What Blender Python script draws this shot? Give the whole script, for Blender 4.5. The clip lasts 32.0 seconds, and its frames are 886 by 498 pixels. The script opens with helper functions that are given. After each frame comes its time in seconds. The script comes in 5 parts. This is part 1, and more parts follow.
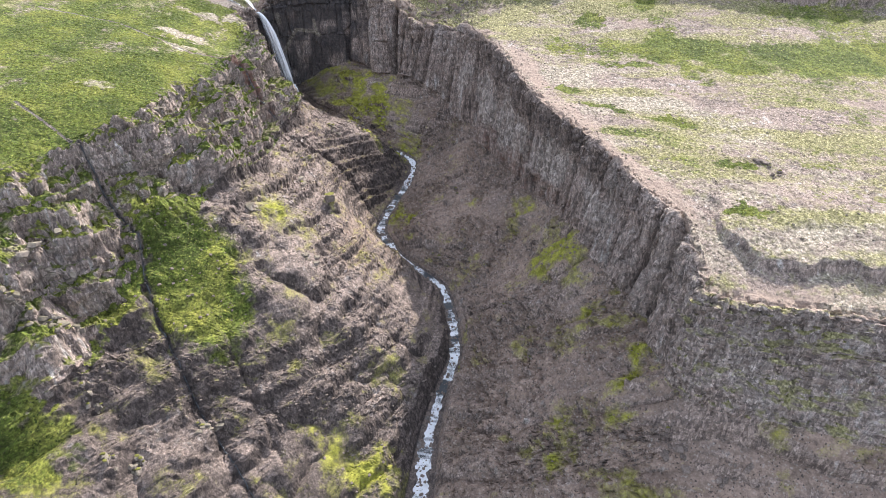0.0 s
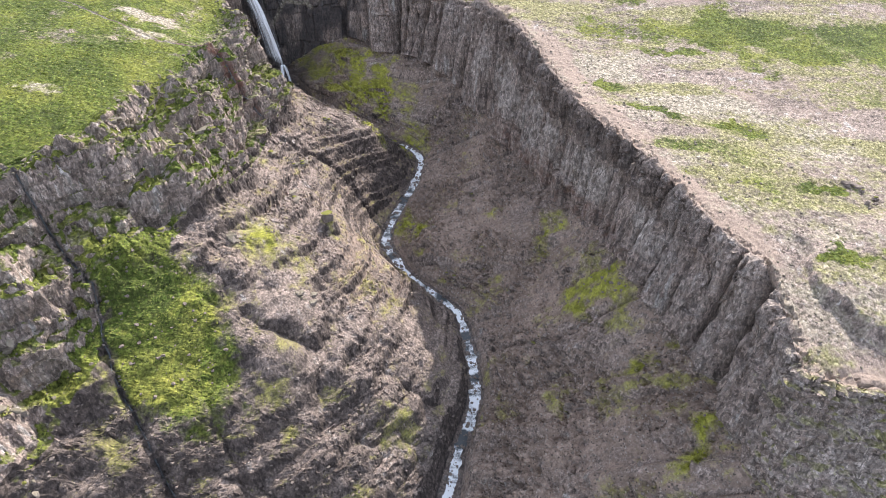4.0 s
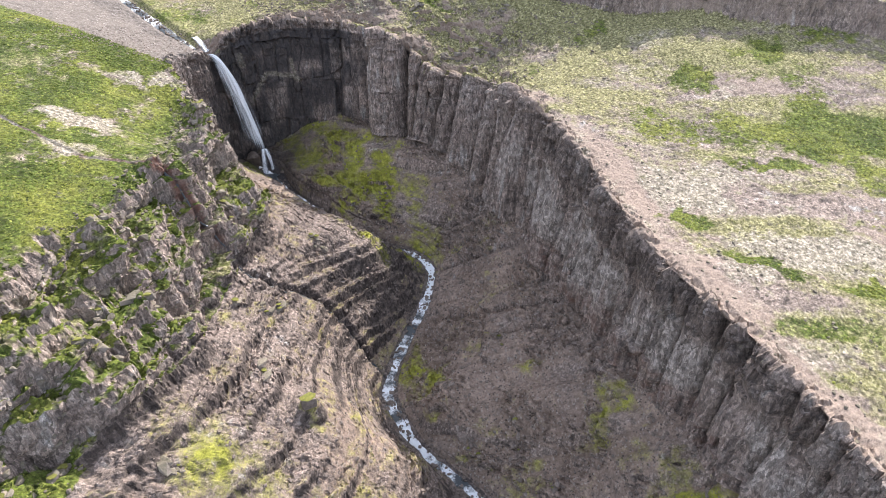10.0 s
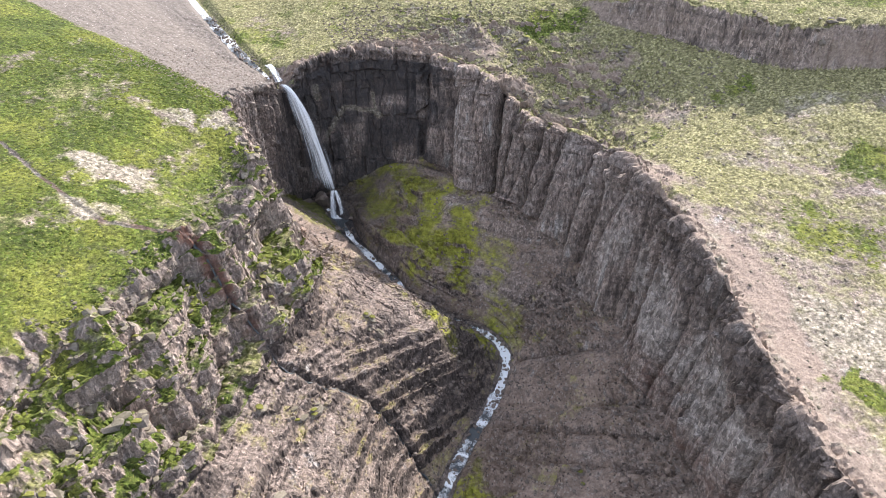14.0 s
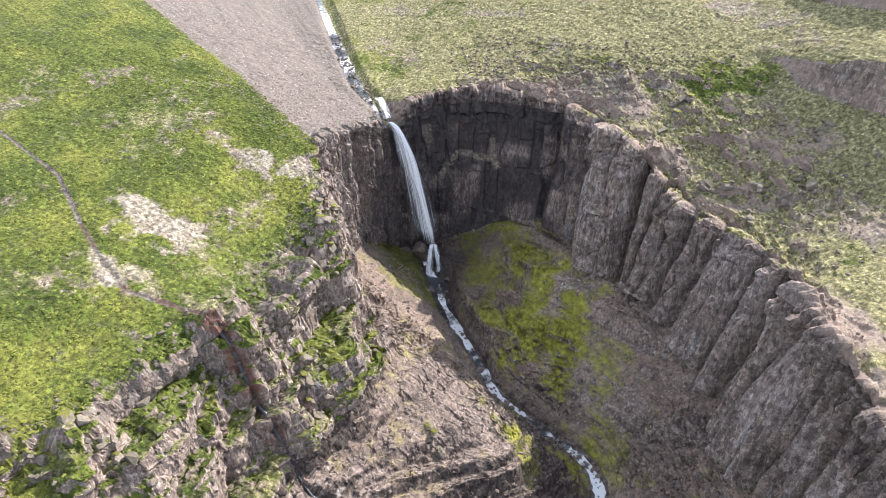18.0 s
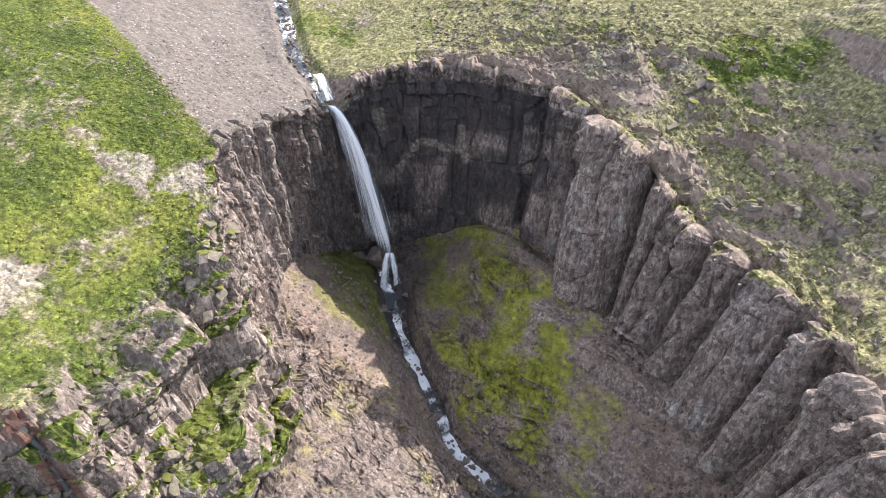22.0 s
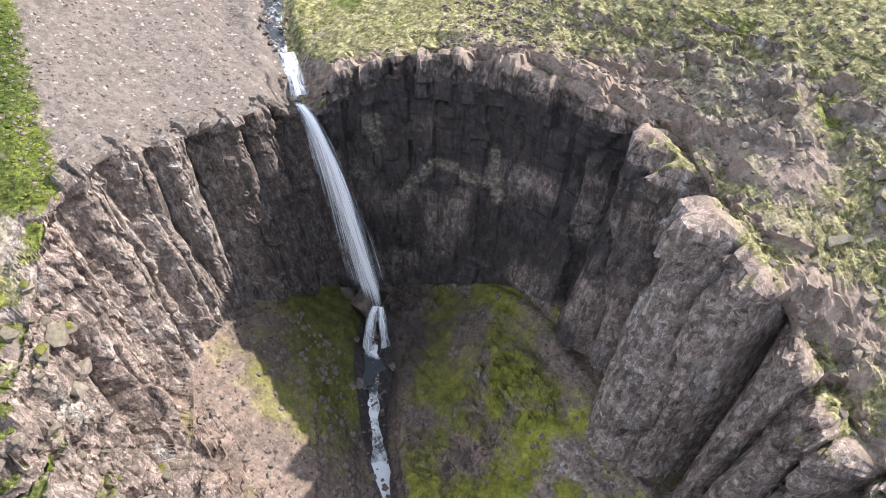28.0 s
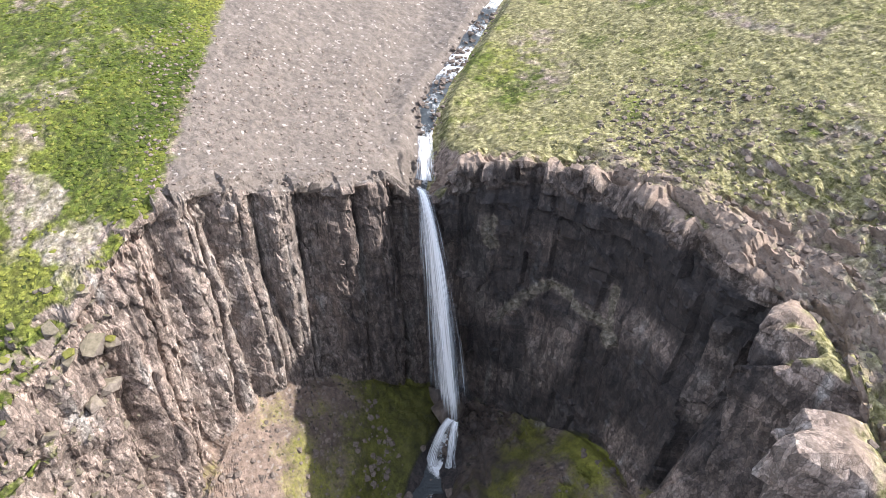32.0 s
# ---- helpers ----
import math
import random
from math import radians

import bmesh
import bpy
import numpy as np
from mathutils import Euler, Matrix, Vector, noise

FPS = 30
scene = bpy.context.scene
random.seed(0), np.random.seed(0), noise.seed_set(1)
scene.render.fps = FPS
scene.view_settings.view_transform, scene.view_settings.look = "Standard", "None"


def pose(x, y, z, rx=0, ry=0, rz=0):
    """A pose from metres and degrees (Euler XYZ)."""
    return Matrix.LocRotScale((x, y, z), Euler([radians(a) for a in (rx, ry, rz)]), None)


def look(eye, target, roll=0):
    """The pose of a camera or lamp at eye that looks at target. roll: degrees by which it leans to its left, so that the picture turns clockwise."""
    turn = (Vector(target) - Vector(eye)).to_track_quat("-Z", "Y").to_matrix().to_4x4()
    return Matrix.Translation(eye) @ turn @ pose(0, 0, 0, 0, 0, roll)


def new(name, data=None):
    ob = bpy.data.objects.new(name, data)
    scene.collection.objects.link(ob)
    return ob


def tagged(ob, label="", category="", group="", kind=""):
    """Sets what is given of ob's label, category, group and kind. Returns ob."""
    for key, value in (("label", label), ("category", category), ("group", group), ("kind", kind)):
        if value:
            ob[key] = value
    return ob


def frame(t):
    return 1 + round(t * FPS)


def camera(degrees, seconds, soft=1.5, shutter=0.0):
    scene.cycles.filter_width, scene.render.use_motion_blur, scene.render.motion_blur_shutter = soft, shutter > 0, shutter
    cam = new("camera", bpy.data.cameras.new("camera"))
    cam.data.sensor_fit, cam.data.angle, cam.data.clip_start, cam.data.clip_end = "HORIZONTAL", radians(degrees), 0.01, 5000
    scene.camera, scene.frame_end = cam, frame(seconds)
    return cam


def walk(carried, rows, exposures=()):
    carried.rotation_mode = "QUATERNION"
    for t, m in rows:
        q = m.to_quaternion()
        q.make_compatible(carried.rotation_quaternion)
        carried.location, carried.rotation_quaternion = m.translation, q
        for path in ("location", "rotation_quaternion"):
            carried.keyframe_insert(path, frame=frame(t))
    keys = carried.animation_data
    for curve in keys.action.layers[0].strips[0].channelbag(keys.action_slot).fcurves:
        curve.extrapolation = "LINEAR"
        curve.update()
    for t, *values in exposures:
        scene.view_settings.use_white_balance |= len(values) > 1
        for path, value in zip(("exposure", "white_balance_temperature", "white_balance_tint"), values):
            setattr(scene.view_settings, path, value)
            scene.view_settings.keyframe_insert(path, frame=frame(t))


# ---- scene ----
cam = camera(70.1, 32.0, soft=0.8)
METRES, EYE, TILT, LEAN, TURN = 300.0, 120.0, -33.5, 0.0, 0.0
ROWS = [
    (0.0, 0.0, 0.0, 0.0, -0.0, 0.0, 0.0),
    (0.5, -0.0035, 0.0136, 0.0089, -0.44, -0.0, 0.24),
    (1.0, -0.0064, 0.0274, 0.0179, -0.44, -0.01, 0.24),
    (1.5, -0.0095, 0.0415, 0.0269, -0.44, -0.01, 0.25),
    (2.0, -0.0124, 0.0554, 0.0357, -0.43, -0.39, 0.24),
    (2.5, -0.0151, 0.0697, 0.0455, -0.42, -3.62, 0.23),
    (3.0, -0.0178, 0.0843, 0.0555, -0.41, -4.19, 0.23),
    (3.5, -0.0206, 0.0989, 0.0651, -0.44, -4.19, 0.2),
    (5.5, -0.0297, 0.1585, 0.1042, -0.44, -3.67, 0.18),
    (6.0, -0.0315, 0.1735, 0.1143, -0.45, -3.69, 0.17),
    (6.5, -0.0331, 0.1881, 0.1238, -0.45, -3.7, 0.16),
    (7.0, -0.0348, 0.2033, 0.1334, -0.48, -3.7, 0.16),
    (7.5, -0.0361, 0.2184, 0.1434, -0.48, -3.72, 0.17),
    (8.0, -0.0372, 0.2336, 0.1533, -0.46, -3.71, 0.17),
    (8.5, -0.0381, 0.2488, 0.1633, -0.45, -3.73, 0.18),
    (9.0, -0.0386, 0.2639, 0.1733, -0.4, -3.75, 0.15),
    (9.5, -0.0391, 0.2792, 0.183, -0.4, -2.33, 0.17),
    (10.0, -0.0393, 0.2942, 0.1932, -0.39, -2.29, 0.13),
    (10.5, -0.0397, 0.3091, 0.2025, -0.41, -2.29, 0.13),
    (11.0, -0.0398, 0.3236, 0.2123, -0.35, -2.32, 0.1),
    (11.5, -0.0397, 0.3382, 0.2216, -0.18, -2.3, 0.03),
    (12.0, -0.0397, 0.3527, 0.231, -0.09, -2.3, -0.02),
    (12.5, -0.0393, 0.367, 0.2403, 0.68, -2.31, -0.51),
    (13.0, -0.0386, 0.3809, 0.2498, 2.8, -2.37, -1.88),
    (13.5, -0.0387, 0.3948, 0.2583, 5.24, -2.44, -3.5),
    (14.0, -0.0388, 0.4082, 0.2669, 7.74, -2.59, -5.15),
    (14.5, -0.038, 0.4215, 0.2761, 9.04, -2.8, -5.91),
    (16.5, -0.0365, 0.477, 0.3115, 9.11, -2.74, -5.85),
    (17.0, -0.0371, 0.4911, 0.3208, 9.84, -2.81, -6.37),
    (17.5, -0.039, 0.5052, 0.3287, 16.09, -3.57, -10.44),
    (18.0, -0.0399, 0.5191, 0.337, 20.77, -4.62, -13.05),
    (18.5, -0.0427, 0.533, 0.3427, 20.84, -4.66, -13.06),
    (19.0, -0.0448, 0.5475, 0.3484, 20.82, -4.65, -13.06),
    (19.5, -0.046, 0.5624, 0.3543, 20.83, -6.3, -13.07),
    (20.0, -0.0474, 0.5779, 0.3616, 20.82, -9.37, -13.08),
    (20.5, -0.0483, 0.5934, 0.368, 20.84, -9.43, -13.11),
    (21.0, -0.049, 0.6088, 0.3748, 20.91, -9.51, -13.22),
    (21.5, -0.0499, 0.624, 0.3817, 21.2, -9.57, -13.39),
    (22.0, -0.0518, 0.6389, 0.3889, 21.78, -9.71, -13.75),
    (22.5, -0.0547, 0.6536, 0.3956, 23.08, -10.03, -14.53),
    (23.0, -0.0582, 0.6686, 0.4018, 25.13, -10.54, -15.68),
    (23.5, -0.0626, 0.6829, 0.4081, 26.97, -11.12, -16.69),
    (24.0, -0.067, 0.6975, 0.4133, 27.88, -13.78, -17.16),
    (24.5, -0.0727, 0.7119, 0.4192, 28.37, -18.47, -17.61),
    (25.0, -0.0781, 0.7262, 0.4253, 29.27, -18.89, -18.1),
    (25.5, -0.0839, 0.7396, 0.4312, 30.3, -19.22, -18.58),
    (27.5, -0.0967, 0.7951, 0.4512, 31.66, -19.88, -19.13),
    (28.0, -0.0949, 0.8085, 0.4553, 31.98, -20.02, -19.3),
    (28.5, -0.0912, 0.8216, 0.4591, 32.65, -20.22, -19.6),
    (29.0, -0.0867, 0.8341, 0.4634, 35.37, -21.2, -20.96),
    (29.5, -0.0835, 0.8441, 0.4677, 39.16, -22.6, -22.69),
    (30.0, -0.081, 0.851, 0.4694, 44.62, -24.77, -24.97),
    (30.5, -0.0798, 0.8544, 0.4692, 49.4, -26.87, -26.77),
    (31.0, -0.0801, 0.8562, 0.4679, 54.27, -28.42, -28.21),
    (31.5, -0.0808, 0.8582, 0.4662, 55.03, -24.69, -28.34),
    (32.0, -0.0829, 0.8597, 0.4656, 55.02, -19.78, -28.39),
]
walk(cam, [(t, pose(0, 0, EYE, TILT, LEAN, TURN) @ pose(METRES * x, METRES * y, METRES * z, 90 + pitch, roll, yaw)) for t, x, y, z, yaw, pitch, roll in ROWS])

# ---- light ----
world = bpy.data.worlds.new("sky")
scene.world = world
world.use_nodes = True
wn = world.node_tree.nodes
sky = wn.new("ShaderNodeTexSky")
sky.sky_type = "NISHITA"
sky.sun_disc = False
SUN_AZ, SUN_EL = 25.5, 38.0          # degrees clockwise from +y, and above the horizon
sky.sun_elevation, sky.sun_rotation = radians(SUN_EL), radians(SUN_AZ)
wn["Background"].inputs[1].default_value = 0.145
# broken white cloud over the blue
cloud = wn.new("ShaderNodeTexNoise")
cloud.inputs["Scale"].default_value, cloud.inputs["Detail"].default_value = 2.2, 6
spread = wn.new("ShaderNodeMapRange")
spread.inputs[1].default_value, spread.inputs[2].default_value, spread.inputs[3].default_value, spread.inputs[4].default_value = 0.35, 0.6, 0.35, 0.95
overcast = wn.new("ShaderNodeMix")
overcast.data_type = "RGBA"
overcast.inputs[7].default_value = (2.65, 2.85, 3.2, 1)
world.node_tree.links.new(cloud.outputs["Fac"], spread.inputs[0])
world.node_tree.links.new(spread.outputs[0], overcast.inputs[0])
world.node_tree.links.new(sky.outputs[0], overcast.inputs[6])
world.node_tree.links.new(overcast.outputs[2], wn["Background"].inputs[0])
lamp = bpy.data.lights.new("sun", "SUN")
lamp.energy, lamp.angle, lamp.color = 2.95, radians(0.6), (1.0, 0.93, 0.84)
sun_lamp = new("sun", lamp)
to_sun = Vector((math.sin(radians(SUN_AZ)) * math.cos(radians(SUN_EL)), math.cos(radians(SUN_AZ)) * math.cos(radians(SUN_EL)), math.sin(radians(SUN_EL))))
sun_lamp.matrix_world = look(to_sun * 900 + Vector((-40, 250, 0)), (-40, 250, 0))
sky.dust_density = 3.0
scene.view_settings.exposure = 1.62
scene.view_settings.use_white_balance = True
scene.view_settings.white_balance_temperature, scene.view_settings.white_balance_tint = 6300, 13


# ---- noise in numpy ----
def lattice(ix, iy, iz, seed):
    h = (ix * 374761393 + iy * 668265263 + iz * 2147483647 + seed * 144269504) & 0xFFFFFFFF
    h = ((h ^ (h >> 13)) * 1274126177) & 0xFFFFFFFF
    h = ((h ^ (h >> 16)) * 2246822519) & 0xFFFFFFFF
    return ((h ^ (h >> 15)) & 0xFFFF).astype(np.float64) / 32767.5 - 1.0


def vnoise(p, seed=0):
    """Smooth value noise, -1 to 1, at the points p (n, 3)."""
    f = np.floor(p)
    i = f.astype(np.int64)
    w = p - f
    w = w * w * w * (w * (w * 6 - 15) + 10)
    out = 0.0
    for dx in (0, 1):
        wx = w[:, 0] if dx else 1 - w[:, 0]
        for dy in (0, 1):
            wy = w[:, 1] if dy else 1 - w[:, 1]
            for dz in (0, 1):
                wz = w[:, 2] if dz else 1 - w[:, 2]
                out = out + wx * wy * wz * lattice(i[:, 0] + dx, i[:, 1] + dy, i[:, 2] + dz, seed)
    return out


def fbm(p, octaves=4, seed=0, gain=0.5):
    total, amp, norm = 0.0, 1.0, 0.0
    for k in range(octaves):
        total = total + amp * vnoise(p * 2.03 ** k + 7.3 * k, seed + k)
        norm += amp
        amp *= gain
    return total / norm


def smooth(x, a, b):
    t = np.clip((x - a) / (b - a), 0, 1)
    return t * t * (3 - 2 * t)


def pchip(x, y, q):
    """Monotone cubic through (x, y), y (n, 3), at q."""
    h = np.diff(x)[:, None]
    d = np.diff(y, axis=0) / h
    m = np.zeros_like(y)
    a, b = d[:-1], d[1:]
    w1, w2 = 2 * h[1:] + h[:-1], h[1:] + 2 * h[:-1]
    good = a * b > 0
    m[1:-1] = np.where(good, (w1 + w2) / np.where(good, w1 / np.where(good, a, 1) + w2 / np.where(good, b, 1), 1), 0)
    m[0], m[-1] = d[0], d[-1]
    k = np.clip(np.searchsorted(x, q, side="right") - 1, 0, len(x) - 2)
    t = ((q - x[k]) / h[k, 0])[:, None]
    hk = h[k]
    return (y[k] * (1 + 2 * t) * (1 - t) ** 2 + hk * m[k] * t * (1 - t) ** 2
            + y[k + 1] * t * t * (3 - 2 * t) + hk * m[k + 1] * t * t * (t - 1))


# ---- plan of the gorge: stations from the open valley up to the waterfall ----
# stream bed, middle line
STREAM = np.array([(-20, -140, -88), (-12, 50, -64), (-8, 111, -52), (-5, 136, -46.5), (-1, 153, -41.5), (4.5, 170, -36), (0.5, 199, -31.5),
                   (-19, 217, -25.8), (-26.5, 233, -23.2), (-22, 252, -21), (-16, 268, -18), (-14.5, 279, -15.5), (-20, 285.5, -13), (-31, 288, -11),
                   (-45, 291.5, -7), (-54, 299, -4), (-66, 309, -2), (-76, 319, 0), (-80, 324, 0.3), (-82, 326, 0.6)], float)
# right side: foot of the cliff and rim
FOOT_R = np.array([(260, -60, -20), (150, 84, -4), (80, 102.5, 1.5), (58.5, 115, 0), (57, 138.5, 2), (49, 157, 9), (42, 186, 10),
                   (34.5, 211, 4.5), (25, 238, 4), (18, 257, 4), (11, 276, 6), (4, 293, 9), (-5, 306, 13), (-17, 317, 15),
                   (-31, 325, 14), (-47, 337, 17), (-61, 340, 13), (-76, 337, 5), (-86, 332, 2.5), (-92, 328.5, 1.5)], float)
RIM_R = np.array([(280, 60, 25), (165, 104, 23), (94, 117, 23.5), (63.5, 123, 26.5), (65, 143.5, 31.5), (56.5, 160, 35.5), (46.5, 188, 38.6),
                  (36, 209, 40.4), (29, 236, 42.2), (23.5, 260, 44.7), (16, 279, 45.2), (10, 299, 43.5), (2, 314, 40.5), (-12, 325, 39.5),
                  (-31, 335, 50), (-46, 346, 50), (-63, 347, 51), (-78, 342, 51.5), (-87.5, 334.5, 49.5), (-94, 329, 44.2)], float)
NEAR_R = np.array([(310, 130, 38), (190, 150, 34), (124, 152, 32), (106, 160, 32.5), (96, 168, 33.5), (88, 180, 36), (78, 203, 38),
                   (68, 220, 40), (64, 246, 42), (60, 270, 44.5), (54, 294, 48), (45, 318, 53), (30, 340, 59), (2, 358, 62),
                   (-26, 364, 61), (-50, 368, 60), (-72, 368, 58), (-90, 362, 54), (-103, 352, 50.5), (-109, 338.5, 49.6)], float)
FAR_R = np.array([(460, 240, 62), (310, 220, 50), (215, 215, 38), (205, 222, 38), (198, 230, 38.5), (190, 240, 40), (180, 258, 43),
                  (172, 276, 47), (166, 300, 54), (158, 326, 63), (146, 356, 74), (128, 384, 84), (100, 408, 92), (50, 430, 94),
                  (0, 440, 92), (-40, 444, 88), (-80, 440, 82), (-108, 425, 72), (-127, 400, 60), (-136, 369, 53)], float)
# left side: middle of the slope, foot of the upper scarp and rim
MID_L = np.array([(-80, -140, -48), (-60, 50, -36), (-50, 116, -23), (-37, 138, -18.5), (-33, 156, -10), (-39, 178, 1), (-38, 199, 4),
                  (-44, 220, 3), (-46, 238, 3), (-42, 254, 5), (-34, 267, 5.5), (-35, 273, 5.5), (-43, 279.5, 5), (-51, 283.5, 7),
                  (-60, 290, 8.5), (-66, 297, 10), (-74, 305, 9), (-83, 316, 5), (-87, 323.5, 3), (-89, 327, 2)], float)
FOOT_L = np.array([(-230, -120, -20), (-120, 56, -6), (-94, 116, 4), (-86, 139, 14.5), (-80, 155, 22.5), (-72, 174, 28), (-66, 200, 23),
                   (-65, 219, 21), (-64, 239, 21), (-63, 255, 21), (-67, 271, 18), (-73, 281, 17), (-78, 286, 17), (-82, 290, 18),
                   (-87.5, 296, 20), (-90.5, 302, 19), (-91, 308, 15), (-91.5, 317, 10), (-92, 323, 5), (-92, 328.5, 1.5)], float)
RIM_L = np.array([(-300, -90, 30), (-165, 66, 32), (-126, 128, 38), (-111, 149, 41), (-102, 166, 42.5), (-92, 182, 45), (-86, 207, 46.5),
                  (-80, 224, 45), (-78, 240, 45.5), (-76, 256, 42), (-78.5, 271, 43.5), (-83, 281, 48), (-87, 286.5, 50.5), (-90.5, 291, 52.5),
                  (-93, 297, 53), (-94.5, 303, 51.5), (-94, 309, 49.6), (-93.5, 317, 48), (-94, 323, 46.8), (-94, 329, 44.2)], float)
NEAR_L = np.array([(-380, -60, 52), (-220, 84, 50), (-165, 142, 50), (-142, 164, 51), (-127, 180, 52), (-117, 194, 52.5), (-112, 212, 53.5),
                   (-108, 226, 54), (-108, 242, 54.5), (-109, 258, 55), (-111, 272, 56), (-115, 284, 57.5), (-118, 291, 58.5), (-119, 297, 58.8),
                   (-118, 303, 58), (-117, 309, 56.6), (-116, 317, 54), (-114, 326, 51.4), (-112, 333, 49), (-109, 338.5, 49.6)], float)
FAR_L = np.array([(-520, 20, 90), (-330, 130, 74), (-260, 180, 70), (-235, 200, 69), (-215, 216, 68), (-202, 228, 67), (-196, 240, 66.5),
                  (-192, 252, 66.5), (-190, 264, 66.5), (-188, 278, 66.5), (-186, 290, 67), (-184, 302, 67.5), (-182, 312, 67.5), (-178, 320, 67),
                  (-172, 328, 65.5), (-166, 336, 63), (-160, 344, 60), (-152, 353, 56), (-144, 362, 53), (-136, 369, 53)], float)
HEART = np.array((-30.0, 250.0, 0.0))


def outward(curve, rise):
    """The same line carried out to the far hills."""
    d = curve - HEART
    r = np.hypot(d[:, 0], d[:, 1])[:, None]
    out = HEART + d / r * 1500
    out[:, 2] = curve[:, 2] + rise
    return out


def side(keys, counts, knots, s):
    """A sheet lofted across the key lines: rows across, stations along."""
    lines = [pchip(knots, k, s) for k in keys]
    rows = []
    for a, b, (n, power) in zip(lines[:-1], lines[1:], counts):
        for j in range(n):
            rows.append(a + (b - a) * (j / n) ** power)
    rows.append(lines[-1])
    return np.array(rows)


KNOTS = np.concatenate([[0], np.cumsum(0.4 + np.linalg.norm(np.diff(RIM_R, axis=0), axis=1) * 0.55 + 0.45 * np.linalg.norm(np.diff(RIM_L, axis=0), axis=1))])
FINE = 0.36
S = np.concatenate([np.linspace(0, KNOTS[1], 30)[:-1], np.linspace(KNOTS[1], KNOTS[2], 70)[:-1], np.arange(KNOTS[2], KNOTS[-1], FINE), [KNOTS[-1]]])
NS = len(S)

# right side: water edge, bank, talus
bank_h = np.array([6, 6, 8, 8, 10, 7, 4, 3, 2.5, 2.5, 2.5, 3, 5, 7, 8.5, 9, 7, 3, 1.5, 1])[:, None]
flat_r = (FOOT_R - STREAM) * (1, 1, 0)
flat_r /= np.maximum(np.linalg.norm(flat_r, axis=1), 1e-6)[:, None]
half_w = np.array([5, 5, 4.4, 3.4, 2.4, 2.2, 2.2, 2.3, 2.2, 1.9, 1.9, 1.9, 1.9, 1.9, 1.8, 1.8, 2.0, 2.5, 2.5, 2.5])[:, None]
EDGE_R = STREAM + flat_r * half_w + (0, 0, 0.35)
EDGE_R[-3:] = STREAM[-3:] + (FOOT_R - STREAM)[-3:] * 0.35 + (0, 0, 0.3)
BANK_R = STREAM + flat_r * (half_w + 3.4) + np.concatenate([np.zeros((20, 2)), bank_h], axis=1)
BANK_R[-3:] = STREAM[-3:] + (FOOT_R - STREAM)[-3:] * 0.6 + (0, 0, 1.0)
sag = np.array([4, 4, 2, 1, 3, 4, 4, 3.5, 2.5, 2, 1, 0, 0, 0, 0, 0, 0, 0, 0, 0])
TALUS_R = BANK_R * 0.5 + FOOT_R * 0.5
TALUS_R[:, 2] -= sag
flat_l = (MID_L - STREAM) * (1, 1, 0)
flat_l /= np.maximum(np.linalg.norm(flat_l, axis=1), 1e-6)[:, None]
EDGE_L = STREAM + flat_l * half_w + (0, 0, 0.35)
EDGE_L[-3:] = STREAM[-3:] + (MID_L - STREAM)[-3:] * 0.35 + (0, 0, 0.3)
bank_l = np.array([4, 4, 6, 8, 10, 7, 2.5, 1.5, 2.5, 2.5, 2.2, 2.2, 2.2, 2.2, 2.2, 2.2, 2.2, 2.2, 2.2, 2.2])[:, None]
BANK_L = STREAM + flat_l * (half_w + 2.6) + np.concatenate([np.zeros((20, 2)), bank_l], axis=1)
BANK_L[-3:] = STREAM[-3:] + (MID_L - STREAM)[-3:] * 0.7 + (0, 0, 1.0)

BANDS_R = [(6, 1), (14, 1), (52, 1), (56, 1), (96, 1), (84, 1.15), (120, 1.35), (40, 1.7)]
BANDS_L = [(6, 1), (10, 1), (92, 1), (84, 1), (90, 1), (74, 1.15), (110, 1.35), (40, 1.7)]
RIGHT = side([STREAM, EDGE_R, BANK_R, TALUS_R, FOOT_R, RIM_R, NEAR_R, FAR_R, outward(FAR_R, 90)], BANDS_R, KNOTS, S)
LEFT = side([STREAM, EDGE_L, BANK_L, MID_L, FOOT_L, RIM_L, NEAR_L, FAR_L, outward(FAR_L, 90)], BANDS_L, KNOTS, S)
ROW_R = np.concatenate([[0], np.cumsum([n for n, _ in BANDS_R])])
ROW_L = np.concatenate([[0], np.cumsum([n for n, _ in BANDS_L])])


def soften(g, rows, reach):
    """Round the sheet's corners off across the given rows."""
    for _ in range(reach):
        for r in rows:
            lo, hi = max(1, r - reach), min(len(g) - 1, r + reach + 1)
            g[lo:hi] = g[lo:hi] * 0.5 + (g[lo - 1:hi - 1] + g[lo + 1:hi + 1]) * 0.25


def facing(g, flip):
    """Unit normals of a sheet."""
    du = np.gradient(g, axis=0)
    dv = np.gradient(g, axis=1)
    n = np.cross(du, dv)
    n /= np.maximum(np.linalg.norm(n, axis=2), 1e-9)[:, :, None]
    return n * flip


def blurred(n, reach=6):
    for axis in (0, 1):
        for _ in range(reach):
            m = n.copy()
            sl = [slice(None)] * 3
            a, b, c = list(sl), list(sl), list(sl)
            a[axis], b[axis], c[axis] = slice(1, -1), slice(0, -2), slice(2, None)
            m[tuple(a)] = n[tuple(a)] * 0.5 + (n[tuple(b)] + n[tuple(c)]) * 0.25
            n = m
    return n / np.maximum(np.linalg.norm(n, axis=2), 1e-9)[:, :, None]


def bands_weight(rows, first, last, ramp):
    """1 between two rows of a sheet, falling to 0 outside over a ramp."""
    r = np.arange(rows)
    return np.clip(np.minimum(r - first, last - r) / ramp + 1, 0, 1)[:, None]


